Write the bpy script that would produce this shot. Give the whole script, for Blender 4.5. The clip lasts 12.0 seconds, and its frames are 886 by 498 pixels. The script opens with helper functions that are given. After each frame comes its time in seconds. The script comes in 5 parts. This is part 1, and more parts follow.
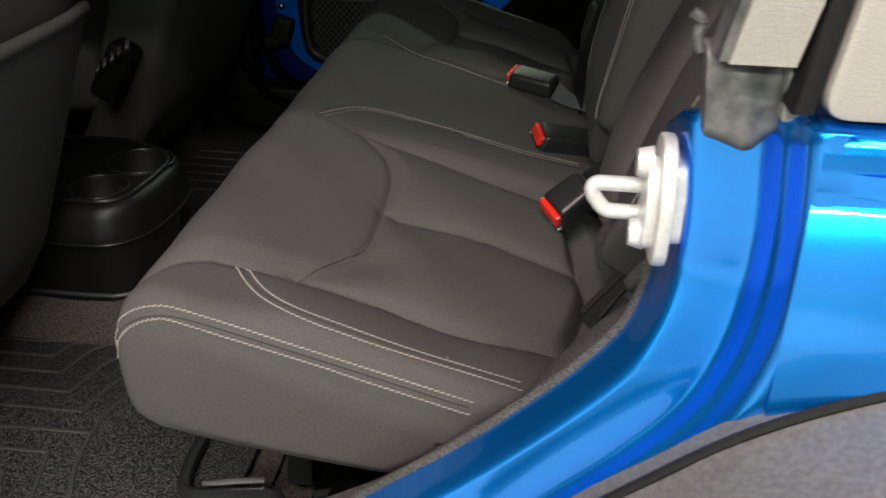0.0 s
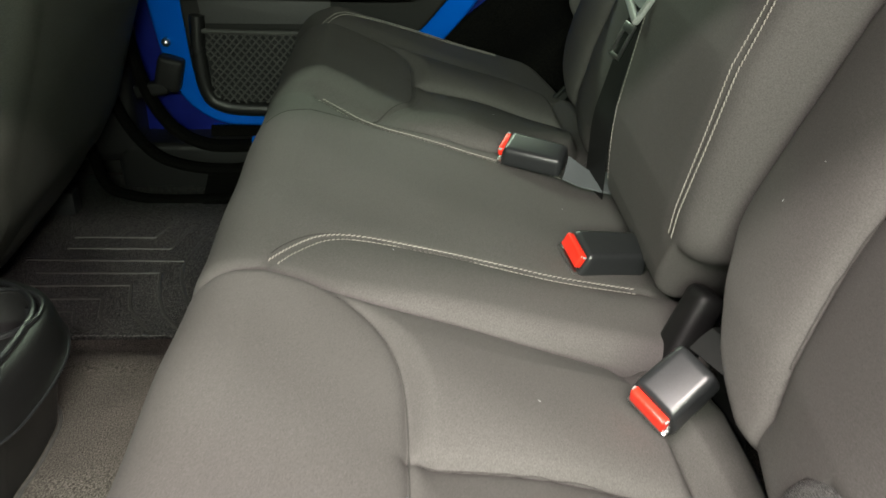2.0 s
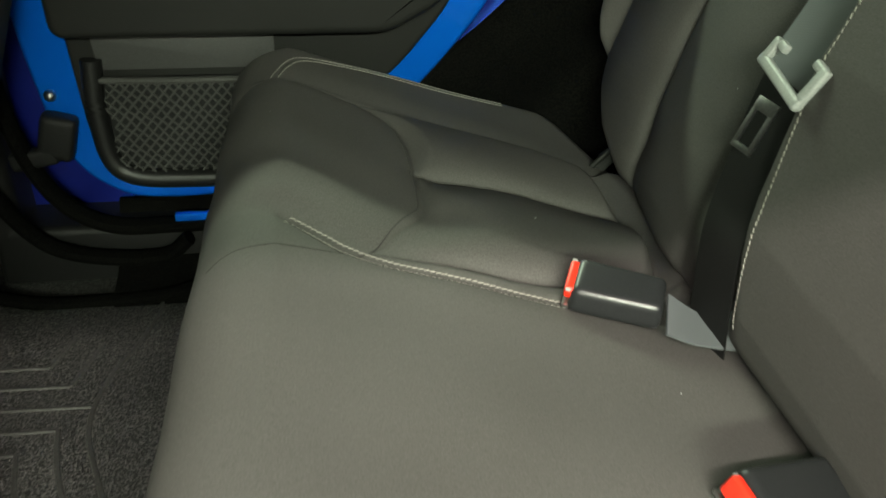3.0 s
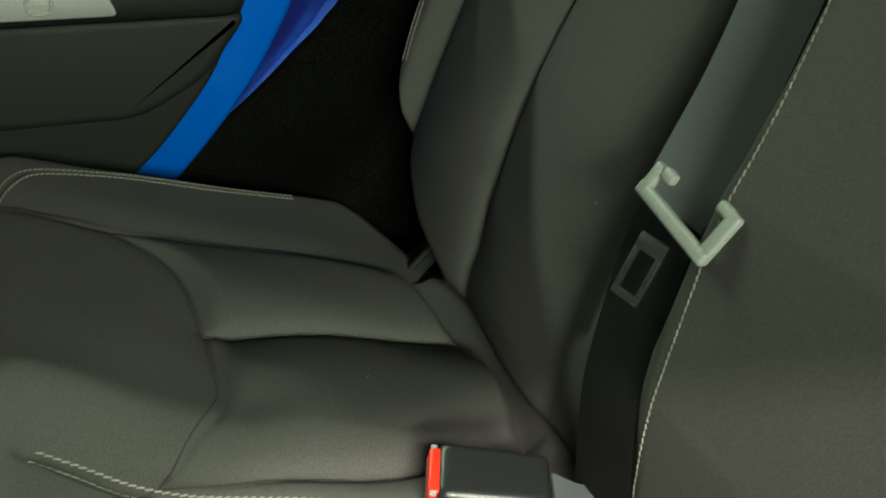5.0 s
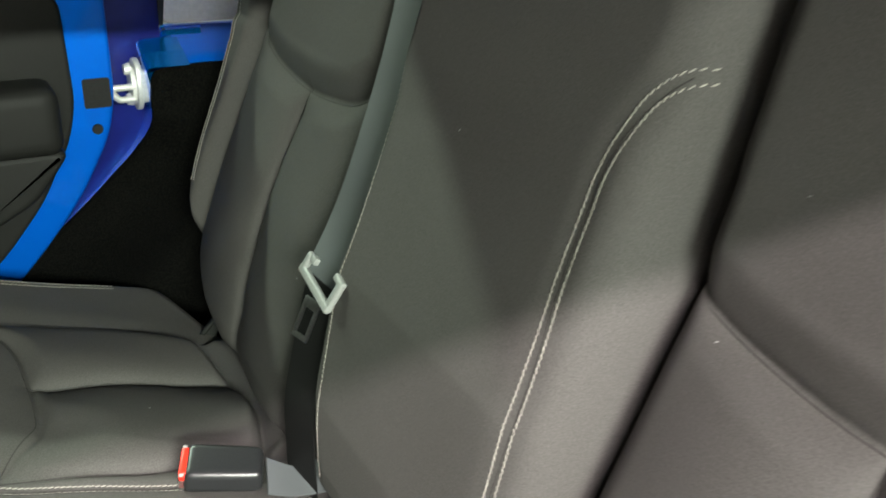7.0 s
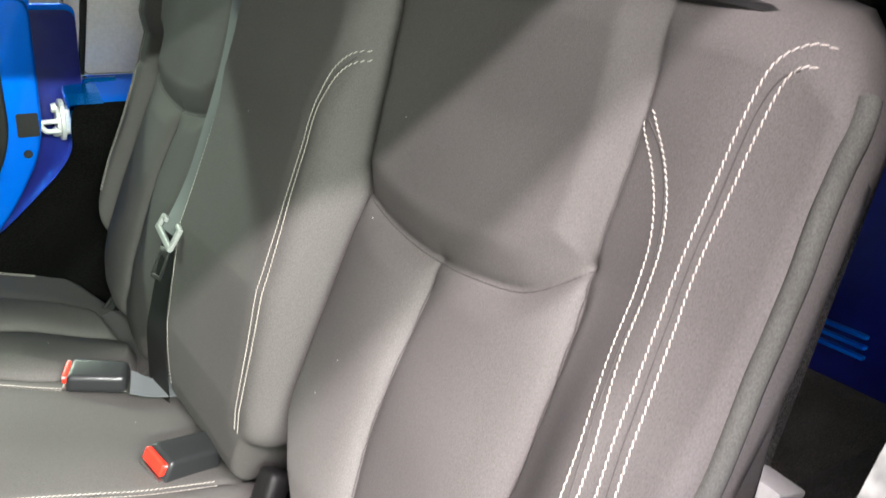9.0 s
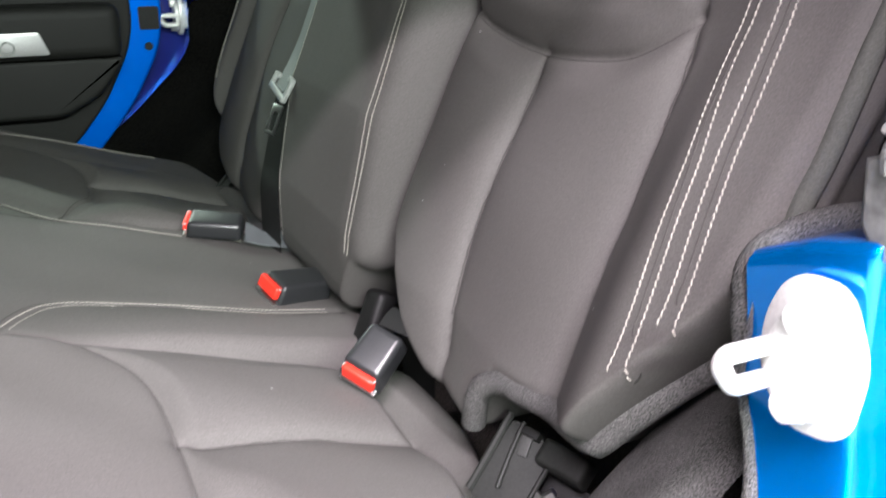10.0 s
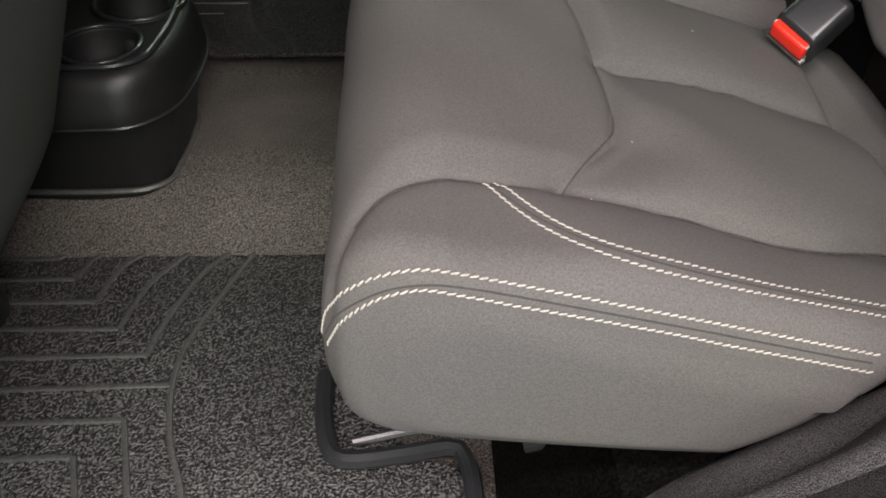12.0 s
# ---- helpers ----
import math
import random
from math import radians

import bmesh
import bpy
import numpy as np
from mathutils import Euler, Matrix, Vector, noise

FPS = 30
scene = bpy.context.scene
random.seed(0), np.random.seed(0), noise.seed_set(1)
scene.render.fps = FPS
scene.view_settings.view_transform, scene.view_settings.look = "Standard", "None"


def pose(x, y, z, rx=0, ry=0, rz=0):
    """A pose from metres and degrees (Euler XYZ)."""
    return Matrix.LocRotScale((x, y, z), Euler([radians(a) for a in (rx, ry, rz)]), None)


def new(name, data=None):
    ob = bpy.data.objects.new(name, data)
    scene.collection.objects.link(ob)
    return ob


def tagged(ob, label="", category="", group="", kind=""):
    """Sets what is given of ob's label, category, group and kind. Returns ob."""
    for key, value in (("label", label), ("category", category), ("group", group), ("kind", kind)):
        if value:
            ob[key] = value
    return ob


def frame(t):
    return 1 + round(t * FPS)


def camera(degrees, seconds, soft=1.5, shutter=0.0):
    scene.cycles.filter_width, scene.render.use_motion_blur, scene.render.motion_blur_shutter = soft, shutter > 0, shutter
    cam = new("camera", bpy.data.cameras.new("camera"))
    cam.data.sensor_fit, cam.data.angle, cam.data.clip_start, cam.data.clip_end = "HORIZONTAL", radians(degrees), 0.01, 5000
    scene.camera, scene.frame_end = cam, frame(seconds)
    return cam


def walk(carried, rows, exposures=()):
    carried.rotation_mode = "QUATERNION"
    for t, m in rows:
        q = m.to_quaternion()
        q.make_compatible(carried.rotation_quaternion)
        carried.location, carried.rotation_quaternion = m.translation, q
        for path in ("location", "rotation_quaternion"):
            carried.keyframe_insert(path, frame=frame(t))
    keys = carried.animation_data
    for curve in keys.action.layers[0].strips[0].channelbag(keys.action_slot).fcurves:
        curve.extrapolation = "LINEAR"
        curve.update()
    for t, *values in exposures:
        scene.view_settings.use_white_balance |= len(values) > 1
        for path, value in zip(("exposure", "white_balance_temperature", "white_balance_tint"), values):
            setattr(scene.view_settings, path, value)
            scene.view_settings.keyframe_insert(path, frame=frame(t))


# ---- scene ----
cam = camera(52.91, 12.0, soft=1.6, shutter=0.2)
PATH = [
    (0.0, 0.0011, -0.0901, 0.7066, 62.13, -1.14, 6.87),
    (0.5, -0.1082, -0.054, 0.6939, 62.12, -1.21, 6.11),
    (1.0, -0.1552, 0.0172, 0.6962, 61.82, -1.63, 4.22),
    (1.5, -0.1524, 0.1702, 0.7025, 61.56, -0.72, 0.91),
    (2.0, -0.1496, 0.3004, 0.6989, 61.01, -0.94, -1.59),
    (2.5, -0.1969, 0.4724, 0.6823, 60.63, -1.1, -4.03),
    (3.0, -0.2219, 0.6952, 0.6714, 59.68, -0.98, -7.15),
    (3.2, -0.2189, 0.7776, 0.6795, 58.63, -0.65, -8.81),
    (4.8, -0.2178, 0.9112, 0.6590, 60.28, -3.85, -21.30),
    (5.0, -0.2126, 0.8996, 0.6927, 59.91, -2.99, -22.95),
    (5.5, -0.1994, 0.8528, 0.7476, 60.04, -2.43, -25.59),
    (6.0, -0.1944, 0.7816, 0.7688, 60.78, -2.25, -27.62),
    (6.5, -0.2033, 0.6953, 0.8018, 62.19, -2.17, -29.35),
    (7.0, -0.1896, 0.5841, 0.8409, 64.88, -2.32, -30.36),
    (7.2, -0.1818, 0.5186, 0.8669, 65.98, -2.24, -30.73),
    (8.8, -0.1723, 0.2000, 0.8517, 70.47, -1.84, -31.94),
    (9.0, -0.1845, 0.1846, 0.8241, 70.87, -1.85, -31.77),
    (9.5, -0.2098, 0.153, 0.7594, 71.73, -1.56, -30.68),
    (10.0, -0.227, 0.1231, 0.6855, 69.3, -0.52, -25.82),
    (10.5, -0.2418, 0.1167, 0.6613, 62.15, -0.75, -19.25),
    (11.0, -0.2628, 0.1273, 0.6513, 57.44, -0.36, -14.66),
    (11.5, -0.2943, 0.1424, 0.62, 53.45, -0.66, -8.68),
    (12.0, -0.2854, 0.1584, 0.623, 49.38, -0.66, -1.98),
]
EXPOSURES = [
    (0, -1.4, 6900, 10), (0.5, -0.4, 6900, 8), (1, 0.2, 6850, 4), (1.5, 0.4, 6850, 3), (2, 0.45, 6850, 3), (2.5, 0.65, 6900, 2), (3, 0.95, 7150, 0), (3.2, 0.9, 7150, 0),
    (4.8, 0.65, 7150, -6), (5, 0.65, 7150, -6), (5.5, 0.75, 7000, -5), (6, 0.85, 6900, 0), (6.5, 1.0, 6800, 5), (7, 1.3, 6650, 8), (7.2, 1.35, 6600, 8), (8.8, 1.8, 6500, 9),
    (9, 1.7, 6450, 10), (9.5, 1.4, 6350, 11), (10, 0.85, 6200, 14), (10.5, 0.65, 6450, 12), (11, 0.45, 6500, 11), (11.5, -0.15, 6550, 10), (12, -0.55, 6600, 10),
]
walk(cam, [(t, pose(x, y, z, rx, ry, rz)) for t, x, y, z, rx, ry, rz in PATH], EXPOSURES)

# ---- world, lamps ----
world = bpy.data.worlds.new("workshop_world")
scene.world = world
world.use_nodes = True
world.node_tree.nodes["Background"].inputs[0].default_value = (0.75, 0.8, 0.78, 1)
world.node_tree.nodes["Background"].inputs[1].default_value = 0.25


def tube_fill_light(x, y, z, length, width, watts, color):
    lamp = bpy.data.lights.new("tube_and_fill_lamp", "AREA")
    lamp.shape, lamp.size, lamp.size_y, lamp.energy, lamp.color = "RECTANGLE", length, width, watts, color
    ob = new("tube_and_fill_lamp", lamp)
    ob.matrix_world = pose(x, y, z)
    return ob


tube_fill_light(-0.3, -1.30, 2.36, 2.8, 0.10, 225, (1.0, 0.89, 0.92))
tube_fill_light(-0.3, -0.72, 2.36, 2.8, 0.10, 165, (1.0, 0.89, 0.92))
# Two added fill lamps without a known source: low near side, greenish far side.
tube_fill_light(-0.4, -3.6, 2.36, 3.0, 0.12, 760, (0.90, 1.0, 0.88))
tube_fill_light(-0.9, 3.9, 2.36, 3.6, 0.12, 120, (0.80, 1.0, 0.80))


# ---- materials ----
def material(name, base, rough=0.6, metal=0.0, coat=0.0, sheen=0.0):
    m = bpy.data.materials.new(name)
    m.use_nodes = True
    b = m.node_tree.nodes["Principled BSDF"]
    b.inputs["Base Color"].default_value = (*base, 1)
    b.inputs["Roughness"].default_value = rough
    b.inputs["Metallic"].default_value = metal
    b.inputs["Coat Weight"].default_value = coat
    b.inputs["Coat Roughness"].default_value = 0.04
    b.inputs["Sheen Weight"].default_value = sheen
    return m


def grain(m, a, b, scale, bump=0.3, distance=0.0006, wear=0.0, wear_scale=6.0, detail=6.0, lo=0.3, hi=0.7, spec=None):
    """Two tones mixed by fine noise, broad blotches, and a bump of the fine noise."""
    t = m.node_tree
    p = t.nodes["Principled BSDF"]
    tex = t.nodes.new("ShaderNodeTexCoord")
    n1 = t.nodes.new("ShaderNodeTexNoise")
    n1.inputs["Scale"].default_value, n1.inputs["Detail"].default_value = scale, detail
    n2 = t.nodes.new("ShaderNodeTexNoise")
    n2.inputs["Scale"].default_value, n2.inputs["Detail"].default_value = wear_scale, 3.0
    t.links.new(tex.outputs["Object"], n1.inputs["Vector"])
    t.links.new(tex.outputs["Object"], n2.inputs["Vector"])
    ramp = t.nodes.new("ShaderNodeValToRGB")
    ramp.color_ramp.elements[0].position, ramp.color_ramp.elements[1].position = lo, hi
    ramp.color_ramp.elements[0].color, ramp.color_ramp.elements[1].color = (*a, 1), (*b, 1)
    if spec is not None:
        p.inputs["Specular IOR Level"].default_value = spec
    t.links.new(n1.outputs["Fac"], ramp.inputs["Fac"])
    mix = t.nodes.new("ShaderNodeMix")
    mix.data_type, mix.blend_type = "RGBA", "MULTIPLY"
    mix.inputs["Factor"].default_value = wear
    ramp2 = t.nodes.new("ShaderNodeValToRGB")
    ramp2.color_ramp.elements[0].position, ramp2.color_ramp.elements[1].position = 0.35, 0.65
    ramp2.color_ramp.elements[0].color = (0.55, 0.55, 0.55, 1)
    t.links.new(n2.outputs["Fac"], ramp2.inputs["Fac"])
    t.links.new(ramp.outputs["Color"], mix.inputs["A"])
    t.links.new(ramp2.outputs["Color"], mix.inputs["B"])
    t.links.new(mix.outputs["Result"], p.inputs["Base Color"])
    bp = t.nodes.new("ShaderNodeBump")
    bp.inputs["Strength"].default_value, bp.inputs["Distance"].default_value = bump, distance
    t.links.new(n1.outputs["Fac"], bp.inputs["Height"])
    t.links.new(bp.outputs["Normal"], p.inputs["Normal"])
    return m


def cloth(name, a, b, rough=0.78):
    """Fine knitted upholstery: small loops with a little fleck and broad wear."""
    m = material(name, a, rough, sheen=0.0)
    t = m.node_tree
    p = t.nodes["Principled BSDF"]
    p.inputs["Specular IOR Level"].default_value = 0.3
    tex = t.nodes.new("ShaderNodeTexCoord")
    fleck = t.nodes.new("ShaderNodeTexNoise")
    fleck.inputs["Scale"].default_value, fleck.inputs["Detail"].default_value = 900.0, 2.0
    broad = t.nodes.new("ShaderNodeTexNoise")
    broad.inputs["Scale"].default_value, broad.inputs["Detail"].default_value = 7.0, 4.0
    for n in (fleck, broad):
        t.links.new(tex.outputs["Object"], n.inputs["Vector"])
    weave = t.nodes.new("ShaderNodeTexVoronoi")
    weave.inputs["Scale"].default_value = 620.0
    t.links.new(tex.outputs["Object"], weave.inputs["Vector"])
    add2 = t.nodes.new("ShaderNodeMath")
    add2.operation = "MULTIPLY_ADD"
    add2.inputs[1].default_value = 0.18
    t.links.new(weave.outputs["Distance"], add2.inputs[0])
    t.links.new(fleck.outputs["Fac"], add2.inputs[2])
    ramp = t.nodes.new("ShaderNodeValToRGB")
    ramp.color_ramp.elements[0].position, ramp.color_ramp.elements[1].position = 0.35, 0.95
    ramp.color_ramp.elements[0].color, ramp.color_ramp.elements[1].color = (*a, 1), (*b, 1)
    t.links.new(add2.outputs[0], ramp.inputs["Fac"])
    mix = t.nodes.new("ShaderNodeMix")
    mix.data_type, mix.blend_type = "RGBA", "MULTIPLY"
    mix.inputs["Factor"].default_value = 0.35
    r2 = t.nodes.new("ShaderNodeValToRGB")
    r2.color_ramp.elements[0].position, r2.color_ramp.elements[1].position = 0.3, 0.7
    r2.color_ramp.elements[0].color = (0.7, 0.68, 0.66, 1)
    t.links.new(broad.outputs["Fac"], r2.inputs["Fac"])
    t.links.new(ramp.outputs["Color"], mix.inputs["A"])
    t.links.new(r2.outputs["Color"], mix.inputs["B"])
    t.links.new(mix.outputs["Result"], p.inputs["Base Color"])
    bp = t.nodes.new("ShaderNodeBump")
    bp.inputs["Strength"].default_value, bp.inputs["Distance"].default_value = 0.18, 0.0002
    t.links.new(add2.outputs[0], bp.inputs["Height"])
    t.links.new(bp.outputs["Normal"], p.inputs["Normal"])
    return m


M_CLOTH = cloth("grey_seat_cloth", (0.056, 0.053, 0.050), (0.095, 0.090, 0.086))
# Dark thread tone that also carries the shade of the sewn grooves.
M_SEAM_SHADE = grain(material("dark_crease_shade", (0.03, 0.028, 0.026), 0.9), (0.024, 0.022, 0.02), (0.04, 0.038, 0.035), 800, 0.3, 0.0003)
# Cloth tone raised to make up for light missing on the front seats.
M_FRONT = cloth("front_seat_cloth_lifted", (0.068, 0.071, 0.060), (0.118, 0.123, 0.106), 0.8)
M_THREAD = grain(material("pale_thread", (0.45, 0.43, 0.38), 0.85), (0.22, 0.208, 0.184), (0.38, 0.36, 0.32), 900, 0.3, 0.0003)
M_PAINT = material("blue_car_paint", (0.0, 0.29, 1.0), 0.24, 0.85, 0.9)
# Darker, less metallic blue for the far door, far rail and small trims.
M_PAINT_DARK = material("darker_blue_paint", (0.0, 0.15, 0.8), 0.36, 0.5, 0.8)
for paint in (M_PAINT, M_PAINT_DARK):
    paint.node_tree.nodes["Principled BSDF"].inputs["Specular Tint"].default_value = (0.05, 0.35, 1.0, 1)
M_CARPET = grain(material("charcoal_carpet", (0.06, 0.06, 0.06), 1.0), (0.04, 0.04, 0.039), (0.21, 0.206, 0.20), 1100, 1.0, 0.003, 0.6, 12, 3.0, 0.36, 0.70, 0.05)
M_CARPET_SIDE = grain(material("worn_charcoal_carpet", (0.07, 0.072, 0.065), 1.0), (0.062, 0.064, 0.058), (0.092, 0.094, 0.086), 900, 0.25, 0.0006, 0.4, 12, 3.0, 0.36, 0.70, 0.05)
M_CARPET_BROWN = grain(material("floor_carpet", (0.1, 0.09, 0.08), 1.0), (0.034, 0.030, 0.026), (0.20, 0.182, 0.160), 700, 1.0, 0.003, 0.8, 7, 3.0, 0.38, 0.66, 0.1)
# Near-black tone that carries the shade of far wheelhouse, sill and under-seat step.
M_SHADED_BLACK = grain(material("shaded_black_carpet", (0.008, 0.008, 0.008), 1.0), (0.002, 0.002, 0.002), (0.007, 0.007, 0.006), 400, 0.6, 0.001, 0.3, 6, 6.0, 0.4, 0.64, 0.02)
M_RUBBER = grain(material("grained_mat_rubber", (0.03, 0.03, 0.03), 0.5), (0.003, 0.003, 0.003), (0.125, 0.122, 0.115), 430, 1.0, 0.004, 0.7, 7, 2.0, 0.47, 0.62, 0.5)
M_RIDGE = grain(material("smooth_mat_ridge", (0.05, 0.05, 0.05), 0.4), (0.035, 0.035, 0.033), (0.065, 0.065, 0.06), 300, 0.4, 0.001, 0.3, 20)
M_PLASTIC = grain(material("black_grained_plastic", (0.01, 0.01, 0.01), 0.42), (0.006, 0.006, 0.006), (0.012, 0.012, 0.012), 700, 0.5, 0.0005, 0.2, 6, 6.0, 0.3, 0.7, 0.4)
M_BRACKET = grain(material("dark_grey_green_plastic", (0.01, 0.011, 0.01), 0.62), (0.008, 0.009, 0.008), (0.016, 0.017, 0.015), 400, 0.4, 0.0005, 0.4, 25, 6.0, 0.3, 0.7, 0.3)
M_GLOSS = grain(material("smooth_black_plastic", (0.016, 0.017, 0.018), 0.32), (0.012, 0.013, 0.014), (0.02, 0.021, 0.022), 700, 0.1, 0.0002, 0.1)
M_PANEL = grain(material("door_panel_plastic", (0.016, 0.016, 0.015), 0.6), (0.010, 0.010, 0.009), (0.016, 0.016, 0.015), 800, 0.3, 0.0003, 0.2, 6, 6.0, 0.3, 0.7, 0.2)
M_PANEL_GREY = grain(material("grey_door_insert", (0.07, 0.07, 0.07), 0.6), (0.032, 0.032, 0.031), (0.046, 0.046, 0.045), 700, 0.3, 0.0003, 0.2)
M_NET = grain(material("pocket_mesh", (0.03, 0.03, 0.03), 0.75), (0.03, 0.03, 0.028), (0.05, 0.05, 0.047), 600, 0.3, 0.0003)
M_RED = grain(material("red_press_button", (0.75, 0.03, 0.015), 0.3), (0.7, 0.025, 0.012), (0.8, 0.035, 0.02), 300, 0.05, 0.0002)
M_STEEL = grain(material("bright_steel", (0.6, 0.6, 0.6), 0.3, 1.0), (0.5, 0.5, 0.5), (0.65, 0.65, 0.65), 400, 0.1, 0.0002)
M_WHITE_METAL = grain(material("zinc_plated_steel", (0.75, 0.75, 0.73), 0.38, 0.35), (0.66, 0.66, 0.64), (0.82, 0.82, 0.8), 300, 0.25, 0.0005, 0.3, 30)
M_SILVER = grain(material("silver_handle_plastic", (0.4, 0.4, 0.4), 0.38, 0.6), (0.34, 0.34, 0.34), (0.42, 0.42, 0.42), 500, 0.1, 0.0002)
M_GREYPL = grain(material("grey_latch_plastic", (0.3, 0.31, 0.3), 0.4), (0.26, 0.27, 0.26), (0.33, 0.34, 0.33), 500, 0.15, 0.0002)
M_SEAL = grain(material("worn_grey_rubber", (0.12, 0.12, 0.12), 0.4), (0.08, 0.08, 0.08), (0.19, 0.19, 0.185), 120, 0.4, 0.001, 0.6, 30)
M_BLACK_SEAL = grain(material("black_rubber", (0.01, 0.01, 0.01), 0.6), (0.006, 0.006, 0.006), (0.011, 0.011, 0.011), 300, 0.3, 0.0005, 0.0, 6, 6.0, 0.3, 0.7, 0.25)
M_TOP = grain(material("textured_hard_top", (0.5, 0.48, 0.44), 0.7), (0.33, 0.312, 0.285), (0.42, 0.40, 0.365), 900, 0.6, 0.0008, 0.2, 12)
M_ROOF = grain(material("grey_roof_lining", (0.25, 0.25, 0.24), 0.9), (0.22, 0.22, 0.21), (0.28, 0.28, 0.27), 200, 0.2, 0.0005, 0.1, 10)
M_TOP_IN = grain(material("pale_hard_top_lining", (0.75, 0.72, 0.7), 0.7), (0.7, 0.67, 0.65), (0.8, 0.77, 0.75), 200, 0.2, 0.0005, 0.1, 10)
M_FLARE = grain(material("grey_grained_flare", (0.1, 0.1, 0.1), 0.5), (0.085, 0.085, 0.085), (0.14, 0.14, 0.14), 300, 0.5, 0.0008, 0.4, 10)
M_WEB = material("belt_webbing", (0.004, 0.004, 0.004), 0.55)
M_WEB_GREY = material("grey_belt_webbing", (0.092, 0.100, 0.104), 0.4)
M_CONCRETE = grain(material("workshop_concrete", (0.4, 0.39, 0.37), 0.7), (0.34, 0.33, 0.32), (0.44, 0.43, 0.41), 20, 0.3, 0.002, 0.4, 1.5)
M_WALL = grain(material("white_workshop_wall", (0.5, 0.5, 0.49), 0.85), (0.44, 0.44, 0.43), (0.54, 0.54, 0.53), 30, 0.1, 0.001, 0.1, 1)
# Dark tone for unseen walls and ceiling, to cut bounce and reflections.
M_WALL_GREY = grain(material("unseen_wall_grey", (0.1, 0.1, 0.1), 0.85), (0.08, 0.08, 0.078), (0.115, 0.115, 0.112), 30, 0.1, 0.001, 0.2, 1)
# Blue paint darkened to navy for shade in the cargo area and door gap.
M_NAVY_SHADE = grain(material("blue_paint_shaded_navy", (0.005, 0.01, 0.14), 0.35, 0.1, 0.6), (0.004, 0.008, 0.12), (0.006, 0.012, 0.16), 40, 0.05, 0.0003)
for web in (M_WEB, M_WEB_GREY):
    t = web.node_tree
    tex = t.nodes.new("ShaderNodeTexCoord")
    w = t.nodes.new("ShaderNodeTexWave")
    w.bands_direction = "DIAGONAL"
    w.inputs["Scale"].default_value, w.inputs["Distortion"].default_value = 300.0, 0.6
    bp = t.nodes.new("ShaderNodeBump")
    bp.inputs["Strength"].default_value, bp.inputs["Distance"].default_value = 0.2, 0.0003
    t.nodes["Principled BSDF"].inputs["Specular IOR Level"].default_value = 0.25
    t.links.new(tex.outputs["Object"], w.inputs["Vector"])
    t.links.new(w.outputs["Fac"], bp.inputs["Height"])
    t.links.new(bp.outputs["Normal"], t.nodes["Principled BSDF"].inputs["Normal"])


# ---- mesh helpers ----
def mesh_of(name, verts, faces, mat, smooth=True):
    me = bpy.data.meshes.new(name)
    me.from_pydata([tuple(map(float, v)) for v in verts], [], [tuple(map(int, f)) for f in faces])
    me.materials.append(mat)
    if smooth:
        me.polygons.foreach_set("use_smooth", [True] * len(me.polygons))
    me.validate()
    me.update()
    return me


def part(name, data, mat=None, parent=None, label=""):
    """One mesh object, from a bmesh or a mesh, under a thing or a part."""
    if isinstance(data, bmesh.types.BMesh):
        bmesh.ops.recalc_face_normals(data, faces=data.faces)
        me = bpy.data.meshes.new(name)
        data.to_mesh(me)
        data.free()
        me.materials.append(mat)
        me.polygons.foreach_set("use_smooth", [True] * len(me.polygons))
        me.set_sharp_from_angle(angle=radians(38))
    else:
        me = data
    ob = new(name, me)
    if parent:
        ob.parent = parent
    if label:
        tagged(ob, label)
    return ob


def thing(name, label, category, at=(0, 0, 0), group="", kind=""):
    ob = new(name)
    ob.location = at
    ob.empty_display_size = 0.02
    return tagged(ob, label, category, group, kind)


def under(ob, parent):
    """Keeps ob where it stands in the world while it becomes a part of parent."""
    ob.parent = parent
    if parent.type == "EMPTY":
        ob.matrix_parent_inverse = Matrix.Translation(parent.location).inverted()
    return ob


def rbox(size, bevel=0.004, m=None, seg=2, taper=(1, 1)):
    bm = bmesh.new()
    bmesh.ops.create_cube(bm, size=1)
    for v in bm.verts:
        top = v.co.z > 0
        v.co = Vector((v.co.x * size[0] * (taper[0] if top else 1), v.co.y * size[1] * (taper[1] if top else 1), v.co.z * size[2]))
    if bevel:
        bmesh.ops.bevel(bm, geom=bm.edges[:], offset=bevel, segments=seg, profile=0.6, affect="EDGES")
    if m is not None:
        bm.transform(m)
    return bm


def joined(*bms):
    out = bms[0]
    for b in bms[1:]:
        me = bpy.data.meshes.new("tmp")
        b.to_mesh(me)
        b.free()
        out.from_mesh(me)
        bpy.data.meshes.remove(me)
    return out


